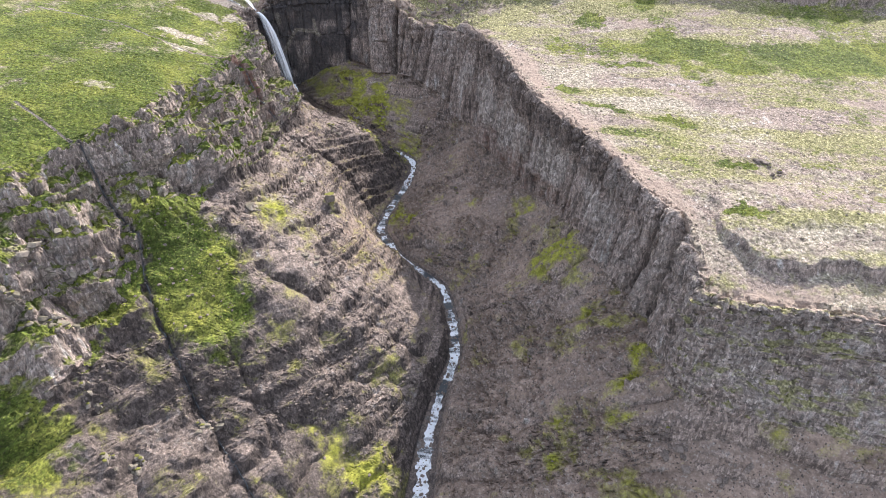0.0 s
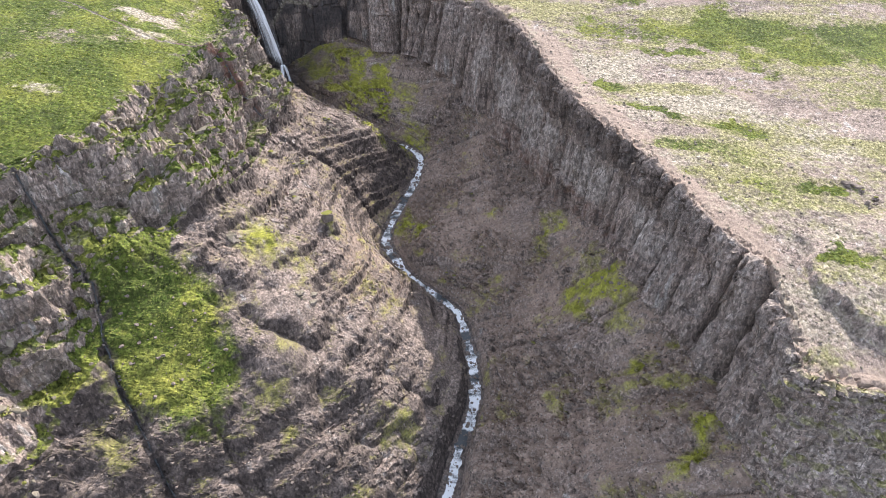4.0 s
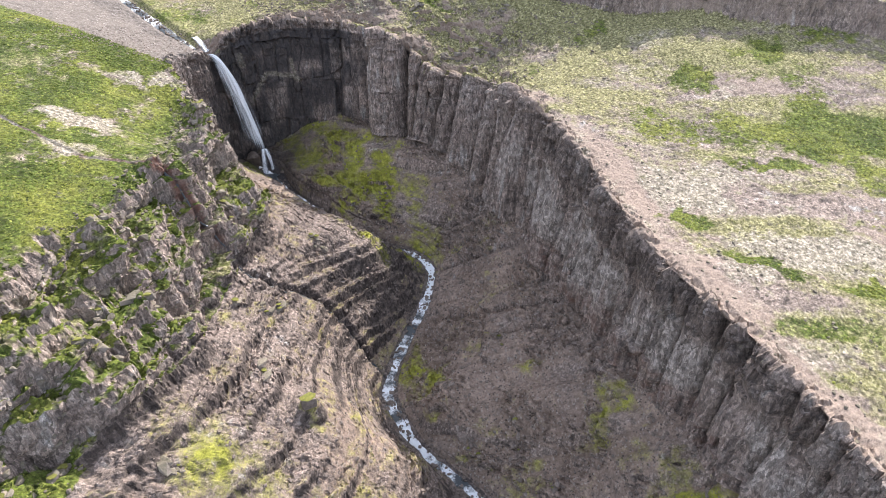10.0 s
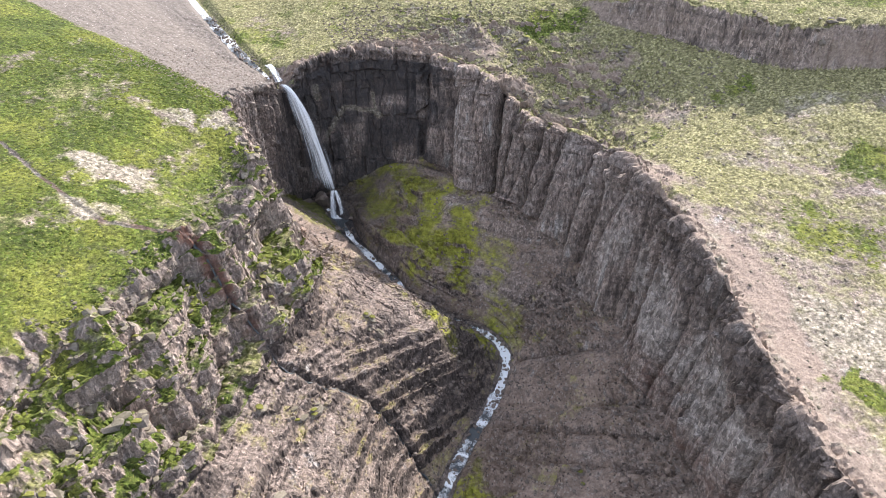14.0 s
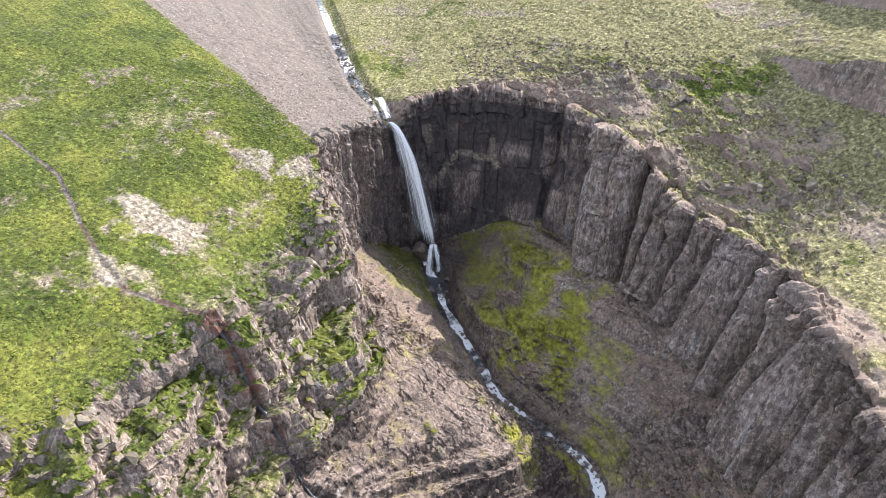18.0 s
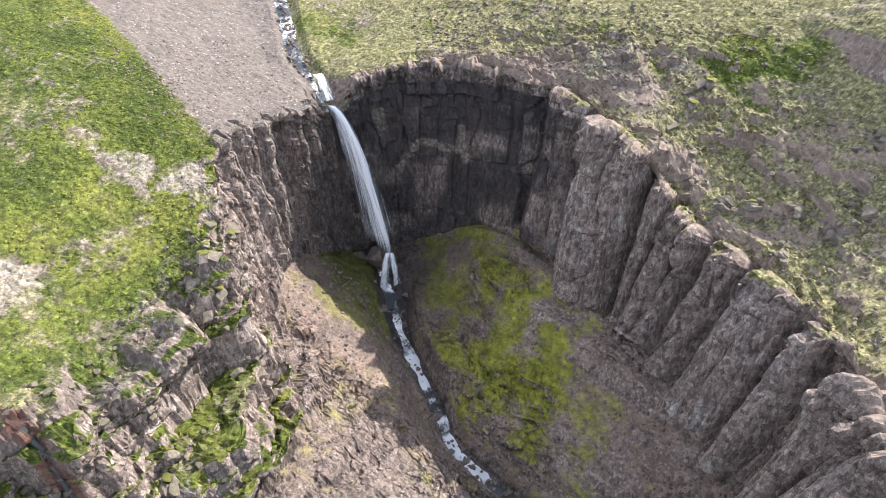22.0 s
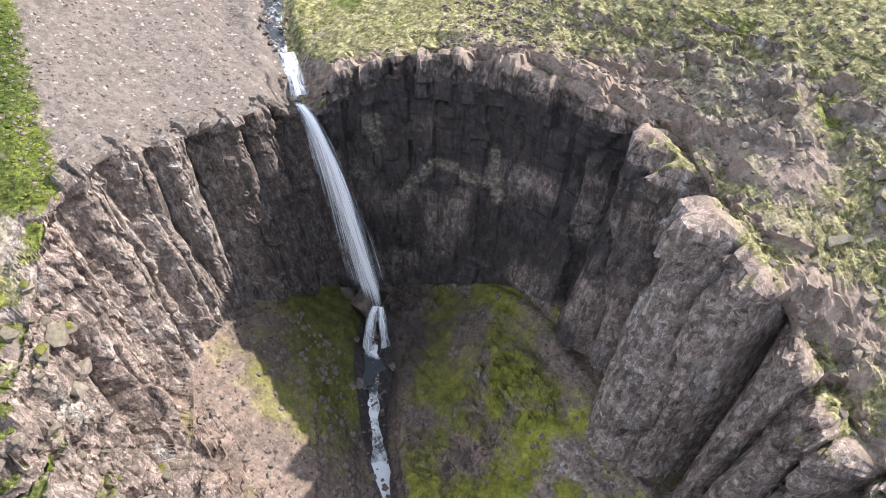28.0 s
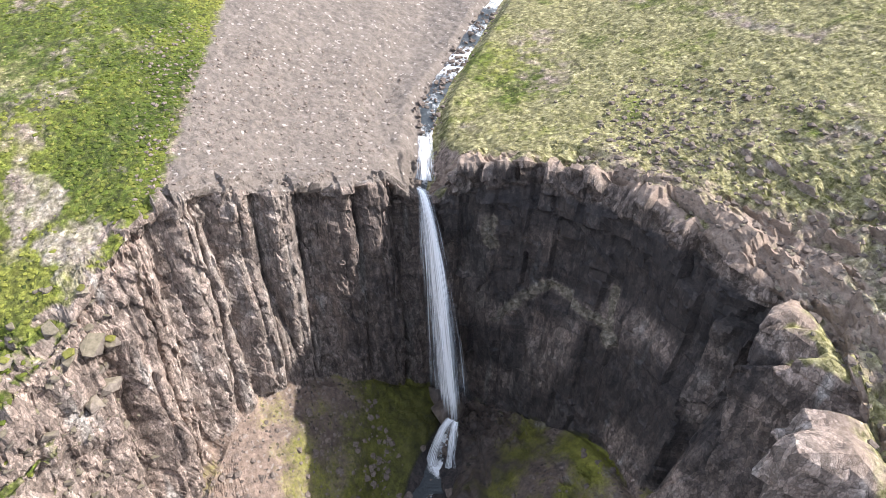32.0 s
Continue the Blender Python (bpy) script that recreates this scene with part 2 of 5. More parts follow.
soften(RIGHT, [ROW_R[3], ROW_R[6]], 6)
soften(RIGHT, [ROW_R[4], ROW_R[2]], 2)
worn = RIGHT.copy()
soften(worn, [ROW_R[5]], 9)
ease = (smooth(S, KNOTS[10], KNOTS[12]) * (1 - smooth(S, KNOTS[14], KNOTS[15])))[None, :, None]
RIGHT = RIGHT * (1 - ease) + worn * ease
soften(LEFT, [ROW_L[3], ROW_L[4], ROW_L[6]], 6)
soften(LEFT, [ROW_L[2]], 2)


def flatpts(g):
    return g.reshape(-1, 3)


def steps(h, sharp=0.82):
    """A run of ledges: rises slowly, drops back at once."""
    f = h - np.floor(h)
    return np.where(f < sharp, f / sharp, (1 - f) / (1 - sharp)) - 0.5


def terrace(h, step, tread=0.72, rise=0.85):
    """How far a bed's surface lies off the plain slope: long treads, short steep risers."""
    f = h / step - np.floor(h / step)
    g = np.where(f < tread, f / tread * (1 - rise), 1 - rise + (f - tread) / (1 - tread) * rise)
    mean = tread * (1 - rise) / 2 + (1 - tread) * (1 - rise / 2) - 0.5
    return (g - f - mean) * step


def blocks(p, wide, tall, seed, warp=0.6):
    """Jointed rock: each block of a bed stands out by its own amount, -1 to 1."""
    q = p + warp * wide * np.stack([vnoise(p / wide * 0.5, seed), vnoise(p / wide * 0.5 + 9, seed + 1), 0.5 * vnoise(p / wide * 0.35 + 5, seed + 2)], axis=1)
    k = np.floor(q[:, 2] / tall).astype(np.int64)
    shift = lattice(k, k * 0, k * 0, seed + 3)
    i = np.floor(q[:, 0] / wide + shift * 0.5).astype(np.int64)
    j = np.floor(q[:, 1] / wide + shift * 0.5).astype(np.int64)
    return lattice(i, j, k, seed + 4)


def clefts(n, gain):
    """Narrow cracks where a noise field changes sign."""
    return (1 - np.clip(np.abs(n) * gain, 0, 1)) ** 4


def nearness(p, line, half):
    """1 on a plan line, 0 beyond half its width."""
    best = np.full(len(p), 1e9)
    for (ax, ay), (bx, by) in zip(line[:-1], line[1:]):
        dx, dy = bx - ax, by - ay
        t = np.clip(((p[:, 0] - ax) * dx + (p[:, 1] - ay) * dy) / (dx * dx + dy * dy), 0, 1)
        best = np.minimum(best, np.hypot(p[:, 0] - ax - t * dx, p[:, 1] - ay - t * dy))
    return np.clip(1 - best / half, 0, 1)


# small watercourses on the west side, and the hill's scarps on the east
GULLY = [(-128, 182), (-112, 172), (-101, 164), (-94.6, 158), (-86, 151), (-83.7, 143.6), (-80.6, 137), (-74.5, 130), (-69, 122.5), (-61, 114.6), (-50, 103.5), (-30, 88)]
BROOK = [(-160, 262), (-127, 254.5), (-112, 246), (-105, 242.5), (-95, 238.7), (-84.7, 241.3), (-78, 241.6), (-74, 240), (-68, 238.5), (-61, 236), (-54, 239), (-47, 243), (-39, 243), (-31, 240), (-27, 236)]
CRACK = [(-62, 138), (-56, 130), (-50, 122), (-45, 114)]
# piers of the amphitheatre wall: where they stand on the rim, half width, how far they stand out
PIERS = [(-45, 343.5, 4.6, 4.5), (-31, 335, 6.6, 4.4), (-15, 326, 6.0, 3.0), (-5, 320.5, 2.2, 2.2), (2, 313.5, 4.4, 3.4), (8.5, 303, 2.6, 1.6), (13, 291, 5.5, 3.6), (22, 264, 5.0, 2.6), (-86, 336.5, 3.2, 2.6)]
CLEFTS = [(-23.5, 331, 1.9, 7.5), (-38, 339.5, 1.5, 5.0), (-9, 323.5, 1.2, 4.5), (-2, 317.5, 0.9, 3.0), (6.5, 307.5, 1.2, 4.5), (10, 299, 1.1, 3.5), (17.5, 275, 1.8, 5.5), (-18, 328, 0.8, 2.0), (26, 247, 1.2, 3.4), (30.5, 231, 0.7, 2.2), (33, 222, 1.2, 3.0), (37, 209, 0.7, 2.4), (40, 203, 0.6, 1.8), (43, 196, 1.0, 3.0), (46, 189, 0.6, 2.2), (53.5, 168, 0.7, 2.4), (64.8, 144, 1.7, 6.5), (61, 151, 0.8, 3.0), (57, 159, 0.7, 2.2), (50, 178, 1.1, 1.6), (-50, 345.5, 2.0, 2.5)]
CLEFTS_L = [(-94, 312, 2.0, 3.5), (-91.5, 293, 1.6, 4.0), (-93.5, 300, 1.2, 2.0), (-86, 285, 2.0, 3.5), (-78, 262, 2.5, 2.5)]


def relief(g, rows, left):
    p = flatpts(g)
    n = blurred(facing(g, 1), 5)
    if n[5, NS // 2, 2] < 0:
        n = -n
    shape = g.shape[:2]
    along = np.broadcast_to(S[None, :], shape)

    spans = {"slope": (rows[2] - 4, rows[4] + 6), "cliff": (rows[4] - 26, rows[5] + 32), "top": (rows[5] - 6, shape[0]), "bed": (0, rows[2] + 4), "all": (0, shape[0]), "brink": (rows[5] - 20, rows[5] + 30)}

    def on(span, f):
        a, b = spans[span]
        out = np.zeros(shape)
        out[a:b] = f(flatpts(g[a:b])).reshape(b - a, shape[1])
        return out

    def N(scale, octaves, seed, span):
        return on(span, lambda q: fbm(q * np.array(scale), octaves, seed))

    def B(wide, tall, seed, span):
        return on(span, lambda q: blocks(q, wide, tall, seed))

    cliff = bands_weight(shape[0], rows[4] + 3, rows[5] - 1, 4)
    slope = bands_weight(shape[0], rows[2] + 2, rows[4] - 4, 10)
    top = bands_weight(shape[0], rows[5] + 1, shape[0], 5)
    bed = bands_weight(shape[0], 0, rows[2], 3)
    close = np.clip((KNOTS[-1] - along) / 4.0, 0, 1)          # nothing shifts at the seam behind the falls
    disp = np.zeros(shape)
    rim = g[rows[5]]

    def upright(marks, sign):
        out = np.zeros(NS)
        for x, y, half, amount in marks:
            k = np.argmin(np.hypot(rim[:, 0] - x, rim[:, 1] - y))
            d = (S - S[k]) / (half * max(1e-3, (S[min(k + 8, NS - 1)] - S[max(k - 8, 0)]) / max(0.05, np.linalg.norm(rim[min(k + 8, NS - 1)] - rim[max(k - 8, 0)]))))
            out = out + sign * amount * np.exp(-np.abs(d) ** (2.6 if sign > 0 else 1.5))
        return out[None, :]

    arc = np.concatenate([[0], np.cumsum(np.linalg.norm(np.diff(rim[:, :2], axis=0), axis=1))])

    def pillars(span, sizes):
        """Rounded upright pillars of uneven width with narrow slots between them."""
        total = np.zeros(shape)
        for size, amount, seed in sizes:
            u = (arc[None, :] + 0.5 * size * fbm(np.stack([arc / size * 0.45, 0 * arc, 0 * arc], axis=1), 2, seed + 3)[None, :]) / size + 0.35 * N((0.06, 0.06, 0.02), 2, seed, span)
            f = u - np.floor(u)
            none = np.zeros(shape, np.int64)
            own = lattice(np.floor(u).astype(np.int64), none, none, seed + 1)
            total = total + amount * (np.clip(1 - (2 * f - 1) ** 2, 0, 1) ** 0.45 - 0.75 + 0.4 * own)
        return total

    tiny = N((0.9, 0.9, 0.5), 3, 13, "cliff")
    if left:
        true = smooth(along, KNOTS[10], KNOTS[13])            # from broken scarp to a real wall
        knob = 0.55 * B(2.6, 1.8, 66, "cliff") + 0.3 * B(1.2, 0.9, 67, "cliff")
        layer = (p[:, 2] + 0.05 * p[:, 1] + 2.2 * fbm(p * 0.06, 3, 19)).reshape(shape) + knob
        # rounded buttresses with sharp gullies between them
        butt = 9.5 * np.abs(N((0.05, 0.05, 0.03), 2, 15, "cliff")) ** 0.75 - 2.2
        ribs = 3.2 * np.abs(N((0.17, 0.17, 0.10), 2, 9, "cliff")) ** 0.7 - 0.8
        crags = 3.6 * (smooth(N((0.065, 0.065, 0.065), 2, 5, "cliff"), -0.12, 0.12) - 0.5) + 1.7 * (smooth(N((0.15, 0.15, 0.15), 2, 6, "cliff"), -0.12, 0.12) - 0.5)
        rough_rock = crags + butt + ribs + 0.5 * B(2.6, 1.8, 51, "cliff") + 0.22 * B(1.2, 0.9, 52, "cliff") + 0.12 * tiny
        scarps = terrace(layer, 8.4, 0.55, 0.9) * (0.5 + 0.5 * smooth(N((0.06, 0.06, 0.06), 2, 7, "cliff"), -0.3, 0.2)) + 0.85 * terrace(layer + 0.4, 2.2, 0.6, 0.9)
        broad = bands_weight(shape[0], rows[4] + 8, rows[5] + 2, 22)
        lift = broad * (1 - true) * scarps
        wall = 0.4 - 2.0 * clefts(N((0.10, 0.10, 0.010), 2, 12, "cliff"), 2.8) + pillars("cliff", ((7.5, 2.6, 91), (2.8, 0.8, 94))) + 0.5 * on("cliff", lambda q: blocks(q, 2.6, 6.0, 53, 0.35)) + 0.3 * B(1.1, 1.6, 54, "cliff") + 0.2 * tiny + upright(CLEFTS_L, -1)
        disp += broad * rough_rock * (1 - true) + cliff * wall * true
        # the broken ground runs on a little way behind the scarp's edge
        back = np.clip(1 - np.abs(np.arange(shape[0]) - rows[5] - 6) / 22.0, 0, 1)[:, None] * (1 - true)
        disp += back * (0.55 * B(2.6, 1.6, 51, "brink") + 0.3 * B(1.2, 0.9, 52, "brink") + 0.9 * N((0.16, 0.16, 0.16), 2, 10, "brink")) * smooth(N((0.10, 0.10, 0.10), 2, 16, "brink"), -0.2, 0.25)
        q0 = p[:, 2] + 0.20 * p[:, 1] + 0.03 * p[:, 0] + 1.3 * fbm(p * 0.05, 2, 21) + 0.5 * fbm(p * 0.22, 2, 22)
        dip = (q0 + 0.9 * np.sin(q0 * 0.55)).reshape(shape) + 0.40 * B(2.2, 1.6, 65, "slope") + 0.2 * B(0.9, 0.8, 70, "slope")
        flatbed = (p[:, 2] - 0.05 * p[:, 0] + 2.0 * fbm(p * 0.045, 3, 75)).reshape(shape) + 0.5 * B(2.6, 1.8, 76, "slope")
        spur = smooth(along, KNOTS[6], KNOTS[8]) * (1 - smooth(along, KNOTS[12], KNOTS[13]))
        calm = smooth(along, KNOTS[12], KNOTS[14])
        lower = 1 - smooth(along, KNOTS[4], KNOTS[6])
        broken = smooth(N((0.06, 0.06, 0.06), 2, 23, "slope"), -0.35, 0.25)
        gap = 0.5 + 0.5 * smooth(N((0.11, 0.11, 0.11), 2, 28, "slope"), -0.35, 0.2)
        inner = smooth(np.arange(shape[0]), rows[3] + 44, rows[3] - 10)[:, None]       # ledges grow towards the water
        ledge = spur * gap * (0.75 + 0.25 * inner) * terrace(dip, 4.4, 0.66, 0.92) + 0.55 * spur * terrace(dip + 1.1, 1.5, 0.7, 0.8)
        ledge = ledge + (1 - spur) * (1 - lower) * (0.6 + 0.6 * broken) * (terrace(dip, 2.2, 0.68, 0.9) + 0.7 * terrace(dip, 5.6, 0.7, 0.9)) + lower * (1 - spur) * (0.35 + 0.65 * broken) * (0.8 * terrace(flatbed, 6.2, 0.62, 0.85) + 0.7 * terrace(flatbed + 0.8, 2.1, 0.6, 0.85))
        lift = lift + slope * (1 - 0.9 * calm) * ledge
        folds = np.abs(N((0.06, 0.06, 0.06), 3, 24, "slope")) ** 0.7
        disp += slope * (1 - 0.85 * calm) * ((1.2 + 3.8 * lower) * (folds - 0.28) + (0.12 + 0.25 * spur + 0.25 * lower) * B(1.8, 1.2, 55, "slope") * broken + 0.18 * N((0.7, 0.7, 0.7), 3, 25, "slope"))
        disp += slope * calm * (0.9 * N((0.09, 0.09, 0.09), 3, 26, "slope") + 0.3 * N((0.6, 0.6, 0.6), 2, 25, "slope"))
        grassy = np.clip(1.6 * blob(p, -73, 149, 14, 17).reshape(shape) - 0.6, 0, 1)
        disp *= 1 - 0.85 * grassy
        lift = lift * (1 - 0.9 * grassy)
        steeps = np.maximum(slope, cliff)
        cut = (np.maximum(nearness(p + 1.2 * np.stack([vnoise(p * 0.3, 2), vnoise(p * 0.3 + 9, 3), 0 * p[:, 0]], axis=1), GULLY, 1.5), np.maximum(nearness(p, BROOK, 1.6), 0.9 * nearness(p, CRACK, 1.8))).reshape(shape)) ** 1.5
        disp -= cut * (0.15 + 1.5 * steeps)
        lips = bands_weight(shape[0], rows[5] - 5, rows[5] + 8, 6) * true
        disp += lips * (1.6 * N((0.16, 0.16, 0.16), 3, 39, "brink") + 0.7 * B(2.0, 1.4, 61, "brink"))
        g = g + np.stack([0 * lift, 0 * lift, lift * close], axis=2)
        disp += 3.2 * slope * np.clip(1.4 * blob(p, -41, 200.5, 2.0, 2.0).reshape(shape) - 0.2, 0, 1)
    else:
        pillared = smooth(along, KNOTS[8], KNOTS[10]) * (1 - 0.72 * smooth(along, KNOTS[12], KNOTS[13])) * (1 - smooth(along, KNOTS[14], KNOTS[15]))
        front = 1 - smooth(along, KNOTS[3], KNOTS[4])         # the nose that looks down the valley
        plain = (1 - pillared) * (1 - front)
        cols = 1.0 - (1.6 + 1.2 * pillared) * clefts(N((0.11, 0.11, 0.008), 2, 11, "cliff"), 2.6) + (0.6 + 0.7 * pillared) * N((0.09, 0.09, 0.01), 2, 20, "cliff")
        cols = cols + upright(PIERS, 1) + upright(CLEFTS, -1)
        # tall rounded pillars with dark slots between them
        cols = cols + (0.2 * plain + pillared + 0.35 * front) * pillars("cliff", ((8.2, 4.6, 81), (3.1, 1.3, 84)))
        # flat jointed faces: large leaves of rock, smaller blocks along the brow
        tall = on("cliff", lambda q: blocks(q, 4.2, 15.0, 57, 0.35))
        brow = np.clip((np.arange(shape[0]) - rows[4]) / (rows[5] - rows[4]), 0, 1)[:, None]
        rock = (1.2 * plain + 0.25) * tall + (0.28 + 0.5 * smooth(brow, 0.7, 0.85)) * B(1.9, 3.0, 58, "cliff") + 0.10 * B(0.9, 1.3, 85, "cliff") * (1 - plain) + 0.03 * tiny
        rock = rock + plain * (0.9 * smooth(brow, 0.72, 0.80) - 0.6 * np.clip(1 - np.abs(brow - 0.62) / 0.1, 0, 1))
        smoothwall = smooth(along, KNOTS[15] - 2, KNOTS[16] - 3)
        bedded = g[:, :, 2] + 1.6 * N((0.05, 0.05, 0.05), 2, 18, "cliff") + 0.7 * B(2.2, 1.6, 59, "cliff")
        nose = 2.8 * np.abs(N((0.10, 0.10, 0.05), 2, 17, "cliff")) ** 0.7 - 0.8 + 0.9 * steps(bedded / 3.4, 0.75) + 1.6 * steps(bedded / 9.0, 0.8) + 0.4 * B(1.6, 1.4, 86, "cliff")
        disp += cliff * (cols * (1 - 0.75 * smoothwall) * (1 - 0.6 * front) + rock * (1 - 0.35 * smoothwall) + front * nose)
        # hollows at the foot of the straight wall
        for x, y, half, up_to, deep in ((34, 212, 2.6, 9, 4.0), (36.5, 204, 1.6, 6, 2.4), (45, 176, 2.0, 5, 2.0), (28, 233, 1.8, 5, 2.0)):
            k = np.argmin(np.hypot(g[rows[4], :, 0] - x, g[rows[4], :, 1] - y))
            away = np.linalg.norm(g[rows[4]] - g[rows[4], k], axis=1)[None, :]
            disp -= cliff * deep * np.exp(-(away / half) ** 4) * (1 - smooth(g[:, :, 2] - g[rows[4], k, 2], up_to * 0.7, up_to))
        run = on("slope", lambda q: fbm(np.stack([q[:, 1] * 0.13 + q[:, 0] * 0.045, q[:, 0] * 0.02, q[:, 2] * 0.02], axis=1), 3, 29))
        outcrop = smooth(N((0.06, 0.06, 0.06), 2, 27, "slope"), -0.1, 0.2)
        disp += slope * (1.6 * N((0.05, 0.05, 0.05), 3, 24, "slope") + 4.2 * (np.abs(run) ** 0.8 - 0.3) + 0.35 * N((0.6, 0.6, 0.6), 3, 25, "slope") + outcrop * (0.9 * B(2.2, 1.4, 60, "slope") + 0.5 * B(1.0, 0.7, 68, "slope")))
        lowbank = (1 - smooth(along, KNOTS[5], KNOTS[7])) * (np.arange(shape[0]) < rows[3])[:, None]
        disp += slope * lowbank * (0.9 * B(2.4, 1.6, 87, "slope") + 2.4 * (np.abs(N((0.09, 0.09, 0.09), 2, 88, "slope")) ** 0.7 - 0.3))
        crag = np.clip(1.5 * np.maximum(blob(p, 3.5, 237, 4.0, 2.2, 70), blob(p, -8, 225, 7, 5, 50)).reshape(shape) - 0.4, 0, 1)
        disp += slope * crag * (4.6 + 1.2 * B(1.6, 1.0, 64, "slope"))
        lips = bands_weight(shape[0], rows[5] - 4, rows[5] + 6, 4)
        crown = bands_weight(shape[0], rows[5] - 6, rows[5] + 14, 8) * smooth(along, KNOTS[9], KNOTS[11])
        disp += crown * (2.4 * N((0.10, 0.10, 0.10), 2, 40, "brink") + 0.6 * B(2.6, 2.0, 69, "brink"))
        disp += lips * (0.6 * B(1.5, 0.9, 61, "brink") + 0.9 * on("brink", lambda q: blocks(q, 3.6, 4.0, 90, 0.4)) + (0.5 + 0.9 * smooth(along, KNOTS[11], KNOTS[13])) * N((0.22, 0.22, 0.22), 3, 39, "brink"))
    far = np.linalg.norm(g[:, :, :2] - HEART[:2], axis=2)
    disp += top * (0.8 * N((0.045, 0.045, 0.045), 3, 31, "top") + 0.28 * N((0.3, 0.3, 0.3), 3, 32, "top")) + top * smooth(far, 250, 900) * 14 * N((0.006, 0.006, 0.006), 3, 33, "top")
    disp += top * (0.30 * np.abs(N((0.42, 0.42, 0.42), 2, 34, "top")) + 0.18 * N((0.9, 0.9, 0.9), 2, 43, "top")) * (1 - smooth(far, 130, 260))
    disp += bed * 0.4 * N((0.45, 0.45, 0.45), 3, 35, "bed")
    out = g + n * (disp * close)[:, :, None]
    if not left:
        bench = smooth(np.arange(shape[0])[:, None] + 16 * N((0.09, 0.09, 0.09), 3, 5, "top"), rows[5] + 30, rows[5] + 35) * (1 - smooth(np.arange(shape[0]), rows[5] + 60, rows[6] + 20))[:, None]
        out[:, :, 2] += bench * (1 - smooth(along, KNOTS[3], KNOTS[5])) * (2.8 + 1.2 * N((0.1, 0.1, 0.1), 2, 8, "top"))
        # two rock bands across the hillside, rough debris under them
        line = np.interp(p[:, 0], [-20, 10, 30, 50, 83, 101, 118, 160, 300], [378, 354, 342, 332, 325, 318, 309, 300, 290])
        q = (p[:, 1] - line + 4 * fbm(p * 0.05, 2, 36)).reshape(shape)
        hold = top * smooth(p[:, 0], -10, 25).reshape(shape)
        out[:, :, 2] += hold * (9 * smooth(q, 0, 4) + 6 * smooth(q, 26, 30) - 10 * smooth(q, 5, 60))
        scar = hold * (np.clip(1 - np.abs(q - 2.5) / 5, 0, 1) + np.clip(1 - np.abs(q - 32.5) / 5, 0, 1))
        out += n * (scar * (1.2 * B(2.2, 2.2, 62, "top") + 1.2 * N((0.3, 0.3, 0.05), 2, 37, "top")))[:, :, None]
        rubble = top * np.clip(2.0 * np.maximum(blob(p, 2, 335, 26, 12, -28), blob(p, -40, 354, 26, 8)).reshape(shape) - 0.5, 0, 1)
        out += n * (rubble * (0.9 * B(3.2, 2.4, 63, "top") + 0.45 * B(1.4, 1.1, 64, "top") + 1.6 * (np.abs(N((0.09, 0.09, 0.09), 2, 38, "top")) ** 0.7 - 0.3)))[:, :, None]
    # the river's channel above the falls, with a short step at the lip
    chan = nearness(p, [(-94, 329), (-109, 338.5), (-136, 369), (-170, 410)], 5.0).reshape(shape) * top
    out[:, :, 2] -= 1.3 * smooth(chan, 0.2, 0.7)
    lipd = np.hypot(p[:, 0] + 94.5, p[:, 1] - 329.5).reshape(shape)
    out[:, :, 2] -= top * 1.8 * (1 - smooth(lipd, 3.5, 6.5))
    return out, n


WARPS = {}


def wandering(p):
    """Plan places pushed about, so that patches get ragged outlines."""
    key = len(p)
    if key not in WARPS:
        WARPS[key] = p[:, :2] + np.stack([7 * fbm(p * 0.13, 4, 71, 0.65), 7 * fbm(p * 0.13 + 31, 4, 72, 0.65)], axis=1)
    return WARPS[key]


def patch(p, x, y, rx, ry, turn=0.0):
    return blob(wandering(p), x, y, rx, ry, turn)


def blob(p, x, y, rx, ry, turn=0.0):
    """1 at the middle of an oval patch, 0.5 at its edge, 0 at twice its size."""
    c, s = math.cos(radians(turn)), math.sin(radians(turn))
    dx, dy = p[:, 0] - x, p[:, 1] - y
    d = np.hypot((dx * c + dy * s) / rx, (-dx * s + dy * c) / ry)
    return np.clip(1.0 - 0.5 * d, 0, 1)


RIGHT_BASE, LEFT_BASE = RIGHT, LEFT
RIGHT, NORM_R = relief(RIGHT, ROW_R, False)
LEFT, NORM_L = relief(LEFT, ROW_L, True)
LEFT[0] = RIGHT[0]


# ---- materials ----
def tree(name):
    m = bpy.data.materials.new(name)
    m.use_nodes = True
    return m, m.node_tree.nodes, m.node_tree.links


def nd(nodes, kind, **props):
    n = nodes.new(kind)
    for k, v in props.items():
        if k == "data_type":
            n.data_type = v
        elif k == "operation":
            n.operation = v
        elif k == "attribute_name":
            n.attribute_name = v
        elif k == "blend_type":
            n.blend_type = v
    return n


def noise_node(nodes, links, scale, detail=5.0, rough=0.6, coords=None):
    n = nodes.new("ShaderNodeTexNoise")
    n.inputs["Scale"].default_value = scale
    n.inputs["Detail"].default_value = detail
    n.inputs["Roughness"].default_value = rough
    if coords is not None:
        links.new(coords, n.inputs["Vector"])
    return n.outputs["Fac"]


def ramp(nodes, links, fac, stops):
    r = nodes.new("ShaderNodeValToRGB")
    while len(r.color_ramp.elements) < len(stops):
        r.color_ramp.elements.new(0.5)
    for e, (pos, col) in zip(r.color_ramp.elements, stops):
        e.position = pos
        e.color = (*col, 1) if len(col) == 3 else col
    links.new(fac, r.inputs[0])
    return r.outputs[0]


